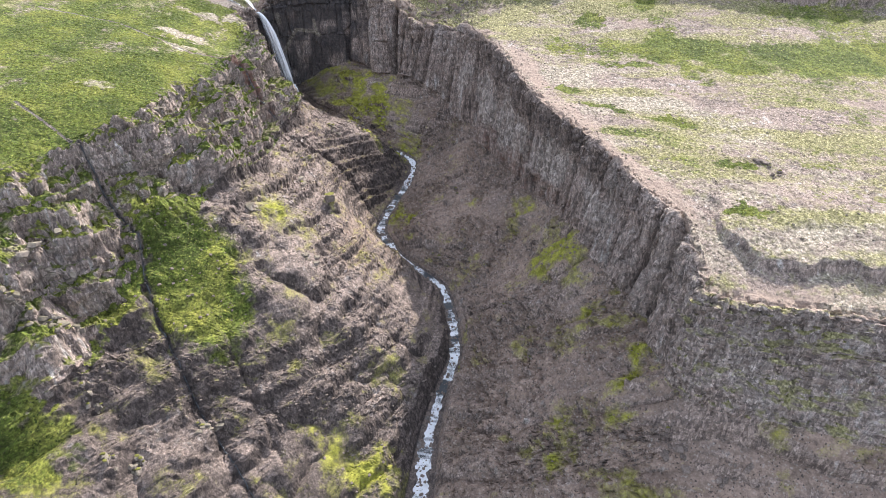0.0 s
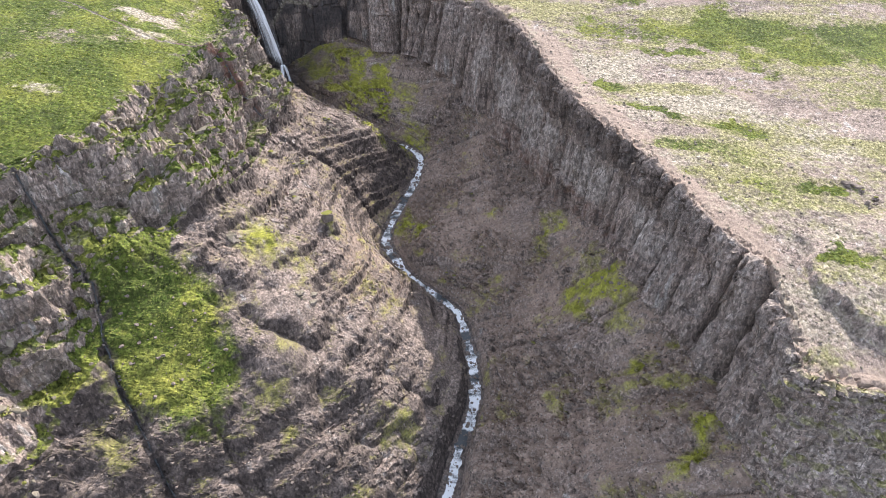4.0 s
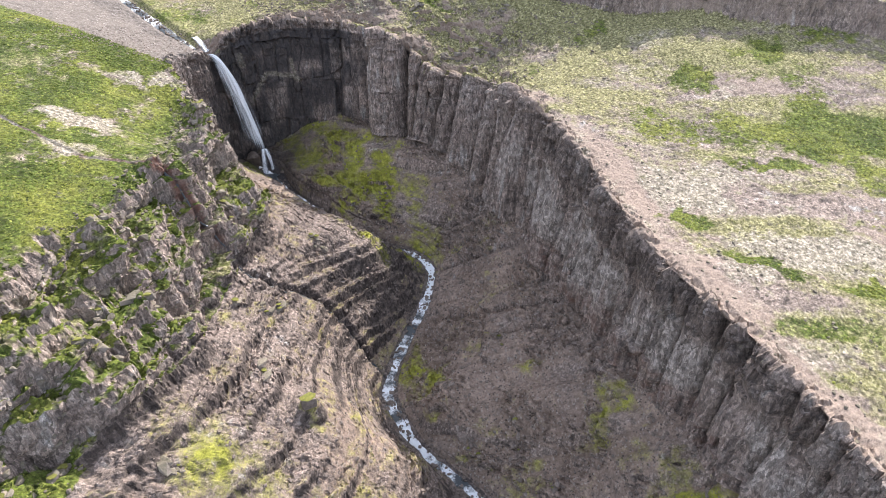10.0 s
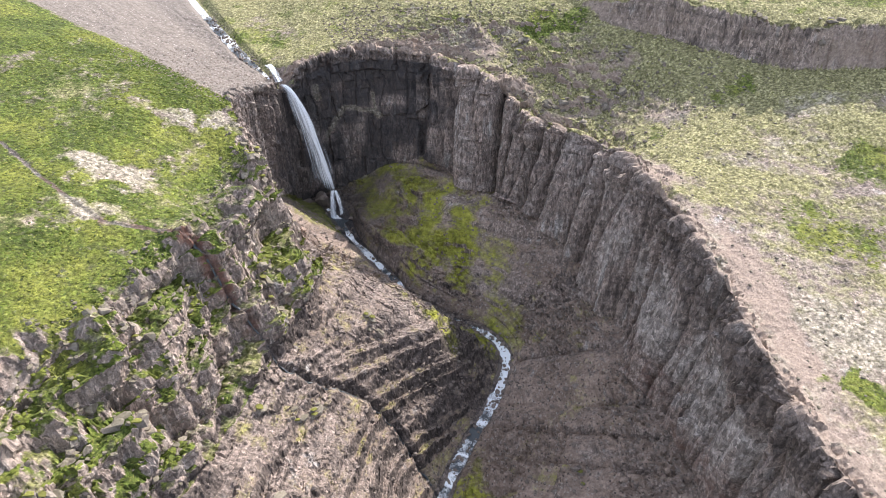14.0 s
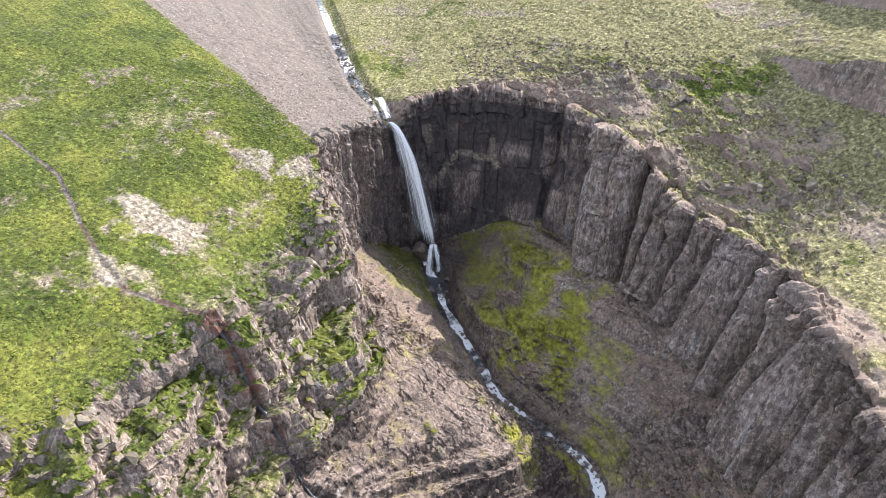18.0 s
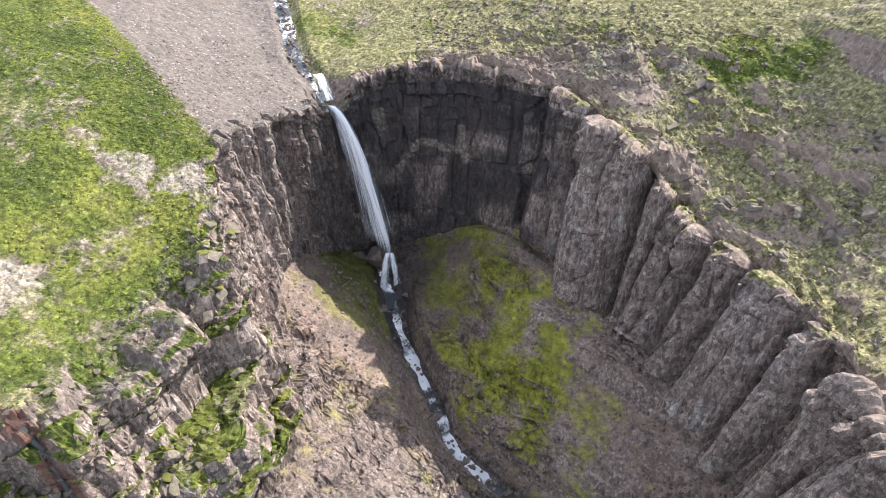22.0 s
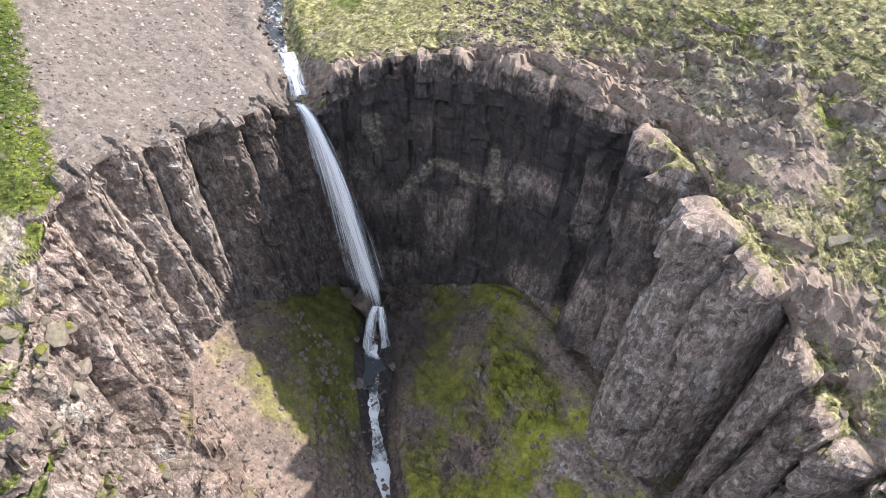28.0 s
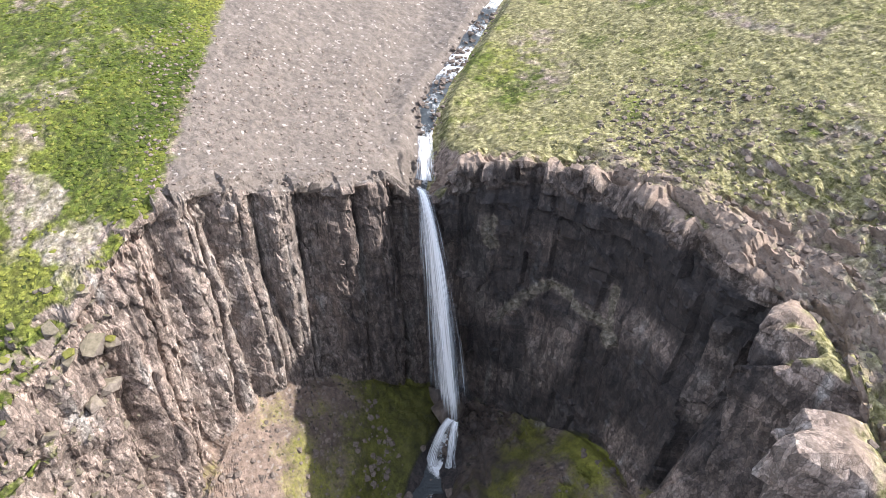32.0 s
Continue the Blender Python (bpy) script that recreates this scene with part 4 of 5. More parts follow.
def covers(g, n, rows, left):
    p = flatpts(g)
    shape = g.shape[:2]
    true_n = facing(g, 1)
    if true_n[5, NS // 2, 2] < 0:
        true_n = -true_n
    up = (0.35 * true_n + 0.65 * blurred(true_n, 3))[:, :, 2].reshape(-1)
    x, y, z = p.T
    along = np.broadcast_to(S[None, :], shape).reshape(-1)
    r = np.broadcast_to(np.arange(shape[0])[:, None], shape).reshape(-1)
    big = fbm(p * 0.035, 3, 41)
    mid = fbm(p * 0.16, 3, 42)
    top = smooth(r, rows[5] - 3, rows[5] + 4)
    slope = ((r > rows[1]) & (r <= rows[4] + 2)).astype(float)
    c = {}
    flat = smooth(up, 0.5, 0.8)
    if left:
        edge = smooth(r, rows[5] - 10, rows[5] + 34)
        scarp = ((r > rows[4] - 4) & (r <= rows[5])).astype(float) * (1 - smooth(along, KNOTS[10], KNOTS[12]))
        wedge = smooth((x + 97) * 0.42 + (y - 296) * 0.91, -2.5, 2.5) * smooth(along, KNOTS[12], KNOTS[13])
        ash = wedge * smooth(r, rows[5] - 2, rows[5] + 3) * smooth(y, 290, 298)
        brink = np.clip(1 - (r - rows[5]) / 26.0, 0, 1) * (r >= rows[5])
        c["gravel"] = most(ash * 1.2, top * (0.25 - 0.5 * big + 0.3 * brink))
        dry = smooth(most(*[patch(p, *q) for q in DRY_WEST]), 0.3, 0.75) * top
        c["grass"] = (top * (0.66 + 0.12 * edge + 0.4 * big + 0.4 * mid - 0.2 * brink - 0.55 * dry) * (1 - ash) + scarp * (0.66 + 0.45 * mid + 0.3 * big) * smooth(up, 0.42, 0.62) / np.maximum(flat, 0.05)) * flat + 1.1 * np.clip(1.8 * most(patch(p, -71, 148, 13, 16, 10), patch(p, -97, 98, 8, 7)) - 0.4, 0, 1) * (1 - top)
        c["straw"] = (top * (1 - ash) * (0.42 - 0.35 * big + 0.55 * fbm(p * 0.11, 3, 48)) + scarp * (0.58 + 0.5 * fbm(p * 0.2, 2, 49))) * flat
        c["lichen"] = (top * (1 - ash) * (0.22 - 0.2 * big + 0.5 * fbm(p * 0.09, 2, 47) + 0.5 * dry) + scarp * (0.38 + 0.5 * fbm(p * 0.25, 2, 50))) * smooth(up, 0.4, 0.7)
        c["moss"] = slope * (0.14 + 0.5 * mid + 0.3 * big) * smooth(up, 0.45, 0.75) + 1.0 * most(patch(p, -73, 312, 7, 9), patch(p, -34, 272, 6, 2.5), patch(p, -41, 201, 2.2, 2.2), patch(p, -22, 281, 4, 2), 0.6 * patch(p, -55, 185, 8, 6), 0.6 * patch(p, -17, 146, 4, 6), 0.8 * patch(p, -20, 120, 12, 5)) * slope * (0.8 + 0.5 * mid) + 0.7 * smooth(along, KNOTS[16], KNOTS[17]) * slope
        c["scree"] = slope * (0.40 - 0.3 * (1 - smooth(along, KNOTS[3], KNOTS[5])) + 0.5 * big + 0.3 * mid + 0.4 * smooth(along, KNOTS[12], KNOTS[13])) * smooth(up, 0.25, 0.6)
    else:
        hill = smooth(along, KNOTS[9], KNOTS[11])
        dist = r - rows[5]
        barren = top * (1 - hill) * (1 - smooth(dist + 22 * mid, 95, 150))
        brink = np.clip(1 - dist / 30.0, 0, 1) * (dist >= 0)
        debris = most(patch(p, 2, 336, 20, 11, -25), patch(p, -40, 350, 26, 6), patch(p, 20, 318, 7, 12)) * top
        streaks = fbm(p * np.array((0.035, 0.13, 0.1)) + p[:, [1, 0, 2]] * np.array((0.03, 0.0, 0.0)), 3, 45)
        zone = fbm(p * np.array((0.05, 0.075, 0.05)) + 3, 4, 77, 0.6)
        lush = most(*[patch(p, *q) for q in LUSH]) * top
        dry = most(*[patch(p, *q) for q in DRY_EAST]) * top
        earth = most(*[patch(p, *q) for q in EARTH]) * top
        lush, dry, earth = smooth(lush, 0.3, 0.75), smooth(dry, 0.3, 0.75), smooth(earth, 0.3, 0.75)
        c["grass"] = top * (0.34 + 0.7 * zone * hill + 0.6 * big + 0.3 * mid - 0.34 * barren - 0.3 * brink - 0.45 * debris + 0.3 * smooth(streaks, 0.2, 0.5) * barren - 0.3 * hill * (1 - smooth(dist, 90, 160)) + 0.75 * lush - 0.4 * dry - 0.4 * earth) * flat
        c["lichen"] = barren * (0.42 + 0.5 * fbm(p * np.array((0.05, 0.09, 0.05)), 4, 44) + 0.15 * mid + 0.45 * dry - 0.3 * lush - 0.35 * earth) * smooth(up, 0.4, 0.7) + top * hill * (0.34 + 0.7 * fbm(p * 0.05, 3, 46) + 0.35 * dry - 0.4 * lush) * flat
        c["straw"] = top * (0.54 - 0.12 * barren + 0.6 * streaks - 0.4 * brink + hill * (0.32 + 0.6 * fbm(p * 0.07, 3, 78, 0.6)) - 0.3 * earth + 0.2 * lush + 0.9 * np.clip(blob(p, 67, 127, 9, 5) - 0.4, 0, 1)) * (1 - 0.45 * debris) * flat
        crown = ((r > rows[5] - 8) & (r < rows[5] + 8)) * hill * smooth(fbm(p * 0.18, 2, 66), 0.0, 0.4) * flat
        c["straw"] = most(c["straw"], 0.9 * crown)
        c["gravel"] = top * (0.22 - 0.4 * big + 0.4 * brink + 0.08 * hill * (1 - smooth(dist, 50, 90))) + 0.4 * debris
        cone = np.clip(1.7 * patch(p, -44, 314, 33, 15, -40) - 0.3, 0, 1) * slope
        c["moss"] = (slope * (-0.05 + 0.35 * mid + 0.3 * big) + cone * (0.80 + 0.9 * mid + 0.3 * fbm(p * 0.5, 2, 69))) * smooth(up, 0.25, 0.55) + slope * most(patch(p, 31, 208, 3, 6), patch(p, -18, 235, 4, 6, 20), 0.8 * patch(p, 39, 172, 3, 16, 12), 0.9 * patch(p, 30, 116, 9, 5, 35), patch(p, 53, 126, 3, 12, -35), 0.8 * patch(p, 81, 98, 3, 7)) * (0.62 + 0.9 * mid)
        wall = ((r > rows[4]) & (r < rows[5])).astype(float)
        flatwall = np.stack([x, z], axis=1)
        arch = nearness(flatwall, [(-83.4, 22.7), (-80, 28.8), (-77.4, 32.8), (-73.7, 32.3), (-69, 31.7), (-65.6, 29.5)], 1.1)
        arch = np.maximum(arch, np.maximum(nearness(flatwall, [(-66.8, 30), (-68.4, 37)], 0.9), nearness(flatwall, [(-84, 38), (-84.6, 42)], 1.2)))
        c["lichen"] = c["lichen"] + wall * smooth(along, KNOTS[14], KNOTS[15]) * np.clip(arch * 2.6 * (0.65 + 0.9 * fbm(p * 0.45, 3, 74)), 0, 0.85) * (x < -60)
        runnel = fbm(np.stack([y * 0.2 + x * 0.05, x * 0.03, z * 0.03], axis=1), 4, 79, 0.6)
        c["scree"] = slope * (0.72 + 0.3 * big + 0.2 * mid + 0.6 * runnel) * smooth(up, 0.2, 0.5)
        c["moss"] = c["moss"] + slope * 0.35 * smooth(runnel + 0.5 * mid, 0.12, 0.5) * (1 - cone)
    tier = np.clip((r - rows[4]) / (rows[5] - rows[4]), 0, 1) + 0.12 * mid
    onwall = ((r > rows[4]) & (r <= rows[5] + 1)).astype(float)
    if left:
        c["pale"] = onwall * 0.5 * smooth(along, KNOTS[12], KNOTS[14]) * (1 - smooth(along, KNOTS[16], KNOTS[17])) + onwall * (1 - smooth(along, KNOTS[10], KNOTS[12])) * (0.24 + 0.4 * mid)
        # the last term paints shade into the rock colour of steep risers
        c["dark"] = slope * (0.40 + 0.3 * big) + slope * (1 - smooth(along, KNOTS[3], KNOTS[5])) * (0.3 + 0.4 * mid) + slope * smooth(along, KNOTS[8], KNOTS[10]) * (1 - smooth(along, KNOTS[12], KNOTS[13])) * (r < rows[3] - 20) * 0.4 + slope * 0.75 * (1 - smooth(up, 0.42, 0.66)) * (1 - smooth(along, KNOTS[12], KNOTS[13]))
        c["soil"] = 0 * big
        c["rust"] = most(nearness(p, BROOK[4:9], 3.0), 0.8 * nearness(p, BROOK[2:6], 1.6)) * (0.75 + 0.6 * mid)
    else:
        straight = smooth(along, KNOTS[5], KNOTS[6]) * (1 - smooth(along, KNOTS[9], KNOTS[11]))
        runs_down = fbm(p * np.array((0.22, 0.22, 0.025)), 3, 73)
        c["pale"] = onwall * (straight * (1.15 * smooth(tier, 0.15, 0.35) * (1 - smooth(tier, 0.55, 0.8)) * smooth(runs_down, -0.35, 0.25) + 0.1) + (1 - straight) * (0.24 + 0.4 * runs_down + 0.22 * (1 - smooth(along, KNOTS[3], KNOTS[4]))) + 0.3 * mid * straight)
        c["straw"] = most(c["straw"], onwall * (1 - smooth(along, KNOTS[3], KNOTS[4])) * smooth(up, 0.50, 0.70) * (0.5 + 0.6 * mid))
        c["dark"] = onwall * (straight * smooth(tier, 0.66, 0.8) * 0.55 + (1 - straight) * (0.22 + 0.4 * big))
        c["soil"] = top * (0.25 + 0.12 * hill + 0.75 * brink + (0.5 + 0.3 * hill) * fbm(p * 0.06, 3, 68) + 0.5 * earth) + 1.0 * debris * (0.7 + 0.8 * mid)
        c["rust"] = onwall * straight * (1 - smooth(tier, 0.2, 0.45)) * 0.34
    bed = (r <= rows[1] + 1).astype(float)
    spray = patch(p, -78, 324, 18, 17)
    bare = 1.0 if left else 1 - 0.85 * np.clip(arch * 1.8, 0, 1) * (x < -60)
    runs = np.maximum(nearness(p, GULLY, 0.7), 0.8 * nearness(p, BROOK, 0.8)) * left
    c["grass"] = c["grass"] * (1 - runs)
    c["straw"] = c["straw"] * (1 - runs)
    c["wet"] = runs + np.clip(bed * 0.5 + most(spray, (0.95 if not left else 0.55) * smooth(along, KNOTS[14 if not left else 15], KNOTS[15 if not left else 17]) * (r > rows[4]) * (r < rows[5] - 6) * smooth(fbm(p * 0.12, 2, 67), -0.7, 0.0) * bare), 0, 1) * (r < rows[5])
    return {k: np.clip(v, 0, 1).astype(np.float32) for k, v in c.items()}


def sheet(name, g, maps, rows, flip, label):
    """One stretch of a lofted sheet, as a mesh of its own."""
    a, b = rows
    sub = g[a:b + 1]
    nr, nc = sub.shape[:2]
    idx = np.arange(nr * nc).reshape(nr, nc)
    quads = np.stack([idx[:-1, :-1], idx[:-1, 1:], idx[1:, 1:], idx[1:, :-1]], axis=-1).reshape(-1, 4)
    if flip:
        quads = quads[:, ::-1]
    me = bpy.data.meshes.new(name)
    me.vertices.add(nr * nc)
    me.vertices.foreach_set("co", sub.astype(np.float32).ravel())
    me.loops.add(len(quads) * 4)
    me.polygons.add(len(quads))
    me.loops.foreach_set("vertex_index", quads.astype(np.int32).ravel())
    me.polygons.foreach_set("loop_start", np.arange(0, len(quads) * 4, 4, dtype=np.int32))
    me.polygons.foreach_set("use_smooth", np.zeros(len(quads), dtype=bool))
    me.update(calc_edges=True)
    for key, v in maps.items():
        me.attributes.new(key, "FLOAT", "POINT").data.foreach_set("value", v.reshape(g.shape[:2])[a:b + 1].ravel())
    me.materials.append(GROUND)
    return tagged(new(name, me), label, "ground", kind="structure")


MAPS_R = covers(RIGHT, NORM_R, ROW_R, False)
MAPS_L = covers(LEFT, NORM_L, ROW_L, True)
sheet("stream_bed_east", RIGHT, MAPS_R, (0, ROW_R[2]), False, "wet dark gravel bed and bank along the stream")
sheet("scree_slope_east", RIGHT, MAPS_R, (ROW_R[2], ROW_R[4]), False, "brown scree slope with moss patches under the cliff")
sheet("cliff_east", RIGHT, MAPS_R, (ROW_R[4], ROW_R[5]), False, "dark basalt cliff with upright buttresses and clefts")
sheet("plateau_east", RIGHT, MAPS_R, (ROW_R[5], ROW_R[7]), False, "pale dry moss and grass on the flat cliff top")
sheet("ground_east", RIGHT, MAPS_R, (ROW_R[7], ROW_R[8]), False, "distant grassy hillside beyond the plateau")
sheet("stream_bed_west", LEFT, MAPS_L, (0, ROW_L[2]), True, "wet dark gravel bed and bank along the stream")
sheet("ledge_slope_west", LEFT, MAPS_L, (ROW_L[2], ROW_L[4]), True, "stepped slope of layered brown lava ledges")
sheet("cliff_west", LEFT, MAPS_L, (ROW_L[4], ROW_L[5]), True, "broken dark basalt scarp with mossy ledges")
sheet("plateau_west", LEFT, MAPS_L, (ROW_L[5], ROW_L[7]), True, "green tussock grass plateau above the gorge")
sheet("ground_west", LEFT, MAPS_L, (ROW_L[7], ROW_L[8]), True, "distant grassy hillside beyond the plateau")


# ---- water ----
def ribbon(name, line, widths, lift, foam, label, wobble=0.5):
    """A strip of running water along a line."""
    n = len(line)
    d = np.gradient(line, axis=0)
    across = np.stack([d[:, 1], -d[:, 0], 0 * d[:, 0]], axis=1)
    across /= np.maximum(np.linalg.norm(across, axis=1), 1e-6)[:, None]
    cols = 9
    pts = []
    for j in range(cols):
        u = j / (cols - 1) - 0.5
        w = widths * (1 + wobble * fbm(line * 0.22 + (0, 0, 40 * np.sign(u)), 3, 61))
        q = line + across * (u * w)[:, None]
        q[:, 2] += lift + (0.12 if len(line) > 300 else 0.03) * fbm(q * 1.2, 2, 62) - 0.25 * (2 * abs(u)) ** 3
        pts.append(q)
    g = np.array(pts)
    idx = np.arange(cols * n).reshape(cols, n)
    quads = np.stack([idx[:-1, :-1], idx[1:, :-1], idx[1:, 1:], idx[:-1, 1:]], axis=-1).reshape(-1, 4)
    me = bpy.data.meshes.new(name)
    me.from_pydata(g.reshape(-1, 3).tolist(), [], quads.tolist())
    me.attributes.new("foam", "FLOAT", "POINT").data.foreach_set("value", np.tile(foam, cols).astype(np.float32))
    for f in me.polygons:
        f.use_smooth = True
    me.materials.append(WATER)
    return tagged(new(name, me), label, "water", kind="structure")


low = RIGHT[0][29:]
drop = np.abs(np.gradient(low[:, 2])) / np.maximum(np.linalg.norm(np.gradient(low, axis=0)[:, :2], axis=1), 0.02)
lowfoam = np.clip(0.47 + 0.7 * fbm(low * 0.2, 2, 63) + 0.5 * drop, 0, 1)
ribbon("stream", low, pchip(KNOTS, np.repeat(half_w * 2 - 0.4, 3, axis=1), S[29:])[:, 0] * (0.85 + 0.8 * fbm(low * 0.10, 3, 65)), 0.36, lowfoam, "white rushing stream on the gorge floor")
upper_keys = RIGHT[ROW_R[5]:ROW_R[8], -1]
upper = upper_keys[upper_keys[:, 1] < 560]
ribbon("upper_river", upper, np.linspace(3.0, 5.0, len(upper)), 0.25, np.clip(0.42 + 0.5 * fbm(upper * 0.12, 2, 64), 0, 1), "shallow foaming river above the waterfall")


def trickle(name, line, g, start, width, label):
    """A thread of water following a gully down the western slope."""
    p = flatpts(g)
    pts = []
    for a, b in zip(line[:-1], line[1:]):
        n = max(2, int(math.hypot(b[0] - a[0], b[1] - a[1]) / 0.7))
        for k in range(n):
            x, y = a[0] + (b[0] - a[0]) * k / n, a[1] + (b[1] - a[1]) * k / n
            if start[0] < x < start[1]:
                j = np.argmin((p[:, 0] - x) ** 2 + (p[:, 1] - y) ** 2)
                pts.append(p[j])
    q = np.array(pts)
    for _ in range(1):
        q[1:-1] = q[1:-1] * 0.5 + (q[:-2] + q[2:]) * 0.25
    steep = np.abs(np.gradient(q[:, 2])) / np.maximum(np.hypot(np.gradient(q[:, 0]), np.gradient(q[:, 1])), 0.05)
    return ribbon(name, q, np.full(len(q), width), 0.2, np.clip(0.02 + 0.12 * steep * (q[:, 0] > -72), 0, 0.40), label, 0.8)


trickle("brook", BROOK, LEFT[ROW_L[1]:ROW_L[6] + 20], (-80, -29), 0.5, "thin brook tumbling down the western ledges")
trickle("gully_brook", GULLY, LEFT[ROW_L[1]:ROW_L[6]], (-104, -40), 0.35, "thin dark brook in a gully through the grass")


# ---- the waterfall ----
def water_sheet(name, parent, top, foot, w0, w1, bulge, turn, seed, foam, label):
    """A curved veil of falling water from a lip to its foot; it leaps out, then drops."""
    rows, cols = 60, 15
    top, foot = np.array(top, float), np.array(foot, float)
    leap = (foot - top) * (1, 1, 0)
    tall = top[2] - foot[2] > 20
    leap /= np.linalg.norm(leap)
    wide = np.array((math.cos(radians(turn)), math.sin(radians(turn)), 0))
    verts, fo = [], []
    for i in range(rows + 1):
        v = i / rows
        fall = v ** 1.75
        c = top + (foot - top) * (1, 1, 0) * v ** 0.9 + np.array((0, 0, (foot[2] - top[2]) * fall))
        w = (w0 + (w1 - w0) * v) / 2
        for j in range(cols + 1):
            u = 2 * j / cols - 1
            q = c + wide * w * u + leap * bulge * w * (1 - u * u) - np.array((0, 0, 1.0)) * (0.9 * u * v ** 3 * tall)
            e = vnoise(np.array([[u * 2.2, v * 4.0, seed]]), seed)[0] * 0.22 * (0.3 + v)
            verts.append(tuple(q + leap * e + wide * e))
            end = max(0.0, v - 0.93) / 0.07 if tall else 0.0
            fo.append(foam - 0.55 * abs(u - 0.15 * tall * v) ** 1.5 - 0.16 * v - (0.9 if abs(u) > 0.9 else 0.4) * end - (0.3 if v > 0.5 and u < -0.8 else 0.0))
    quads = [(i * (cols + 1) + j, i * (cols + 1) + j + 1, (i + 1) * (cols + 1) + j + 1, (i + 1) * (cols + 1) + j) for i in range(rows) for j in range(cols)]
    me = bpy.data.meshes.new(name)
    me.from_pydata(verts, [], quads)
    uv = me.uv_layers.new(name="UVMap")
    flat = np.array([(k % (cols + 1) / cols + seed * 0.37, 1 - (k // (cols + 1)) / rows) for q in quads for k in q], np.float32)
    uv.data.foreach_set("uv", flat.ravel())
    me.attributes.new("foam", "FLOAT", "POINT").data.foreach_set("value", np.array(fo, np.float32))
    for f in me.polygons:
        f.use_smooth = True
    me.materials.append(FALLS)
    ob = new(name, me)
    ob.parent = parent
    return tagged(ob, label)


fall = tagged(new("waterfall"), "tall white waterfall plunging over a dark basalt lip", "waterfall")
water_sheet("main_veil", fall, (-93.0, 328.2, 44.6), (-82.0, 325.6, 9.2), 1.7, 8.6, 0.25, 22, 1, 0.84, "broad white veil of water")
water_sheet("back_veil", fall, (-93.4, 328.5, 44.5), (-82.6, 326.2, 8.8), 2.4, 11.5, 0.15, 22, 2, 0.66, "thin torn spray behind the veil")
water_sheet("core_veil", fall, (-92.8, 328.0, 44.7), (-80.4, 325.6, 8.6), 1.3, 5.0, 0.4, 26, 3, 1.05, "dense white middle of the fall")
water_sheet("upper_veil", fall, (-98.6, 332.2, 49.4), (-94.6, 329.6, 45.0), 2.2, 3.0, 0.3, 50, 6, 0.95, "short white step above the lip")
water_sheet("lower_veil", fall, (-79.2, 325.4, 8.9), (-78.4, 321.0, 0.3), 1.3, 2.6, 0.4, 36, 4, 0.95, "short lower fall over a ledge")
water_sheet("lower_thread", fall, (-78.6, 325.9, 8.7), (-75.8, 322.9, 0.3), 1.2, 2.2, 0.4, 36, 5, 0.95, "side thread of the lower fall")


def pool_mesh(name, x, y, rx, ry, turn, z):
    """A still, dark basin with an uneven shore."""
    bm = bmesh.new()
    rings = [[] for _ in range(9)]
    c, s = math.cos(radians(turn)), math.sin(radians(turn))
    for k, ring in enumerate(rings):
        for j in range(40):
            a = math.tau * j / 40
            reach = (k + 0.3) / 8.3 * (1 + 0.16 * math.sin(3 * a + 1) + 0.09 * math.sin(7 * a))
            u, v = rx * math.cos(a) * reach, ry * math.sin(a) * reach
            ring.append(bm.verts.new((x + u * c - v * s, y + u * s + v * c, z + 0.04 * math.sin(k * 2.1 + 5 * a))))
    bm.faces.new(rings[0])
    for a, b in zip(rings[:-1], rings[1:]):
        for j in range(40):
            bm.faces.new((a[j], b[j], b[(j + 1) % 40], a[(j + 1) % 40]))
    me = bpy.data.meshes.new(name)
    bm.to_mesh(me)
    bm.free()
    away = [math.hypot(v.co.x + 77, v.co.y - 322) for v in me.vertices]
    me.attributes.new("foam", "FLOAT", "POINT").data.foreach_set("value", np.array([0.05 + 0.75 * max(0.0, 1 - d / 3.2) for d in away], np.float32))
    me.materials.append(WATER)
    return tagged(new(name, me), "dark plunge pool at the foot of the waterfall", "water", kind="structure")


pool_mesh("plunge_pool", -77.5, 318.5, 6.0, 4.6, 50, 0.75)


# ---- rocks ----
def rock_mesh(name, seed, material, flat=0.7):
    """An angular boulder: the hull of a few scattered points, edges knocked off."""
    rnd = random.Random(seed)
    bm = bmesh.new()
    for _ in range(15):
        v = Vector((rnd.gauss(0, 1), rnd.gauss(0, 1), rnd.gauss(0, 1))).normalized() * rnd.uniform(0.78, 1.05)
        bm.verts.new((v.x * rnd.uniform(0.9, 1.1), v.y * 0.85, v.z * flat))
    res = bmesh.ops.convex_hull(bm, input=bm.verts)
    bmesh.ops.delete(bm, geom=list({g for g in res["geom_interior"] if isinstance(g, bmesh.types.BMVert)}), context="VERTS")
    me = bpy.data.meshes.new(name)
    bm.to_mesh(me)
    bm.free()
    me.materials.append(material)
    return me


LEDGE = rock_mesh("ledge_rock", 99, BASALT, 0.9)
ledge = new("rock_ledge", LEDGE)
ledge.matrix_world = Matrix.Translation((-83.5, 327.2, 2.5)) @ Matrix.Diagonal((4.6, 4.6, 5.6, 1))
tagged(ledge, "dark wet rock ledge under the waterfall", "rock")
# added rock that stops sunlight leaking through the seam between the two sheets
seam_plug = new("rock_buttress", rock_mesh("plug_rock", 97, BASALT, 0.9))
seam_plug.matrix_world = Matrix.Translation((-89.8, 328.3, 0.4)) @ Matrix.Diagonal((4.8, 3.4, 3.2, 1))
tagged(seam_plug, "added rock plugging the seam behind the waterfall", "rock")

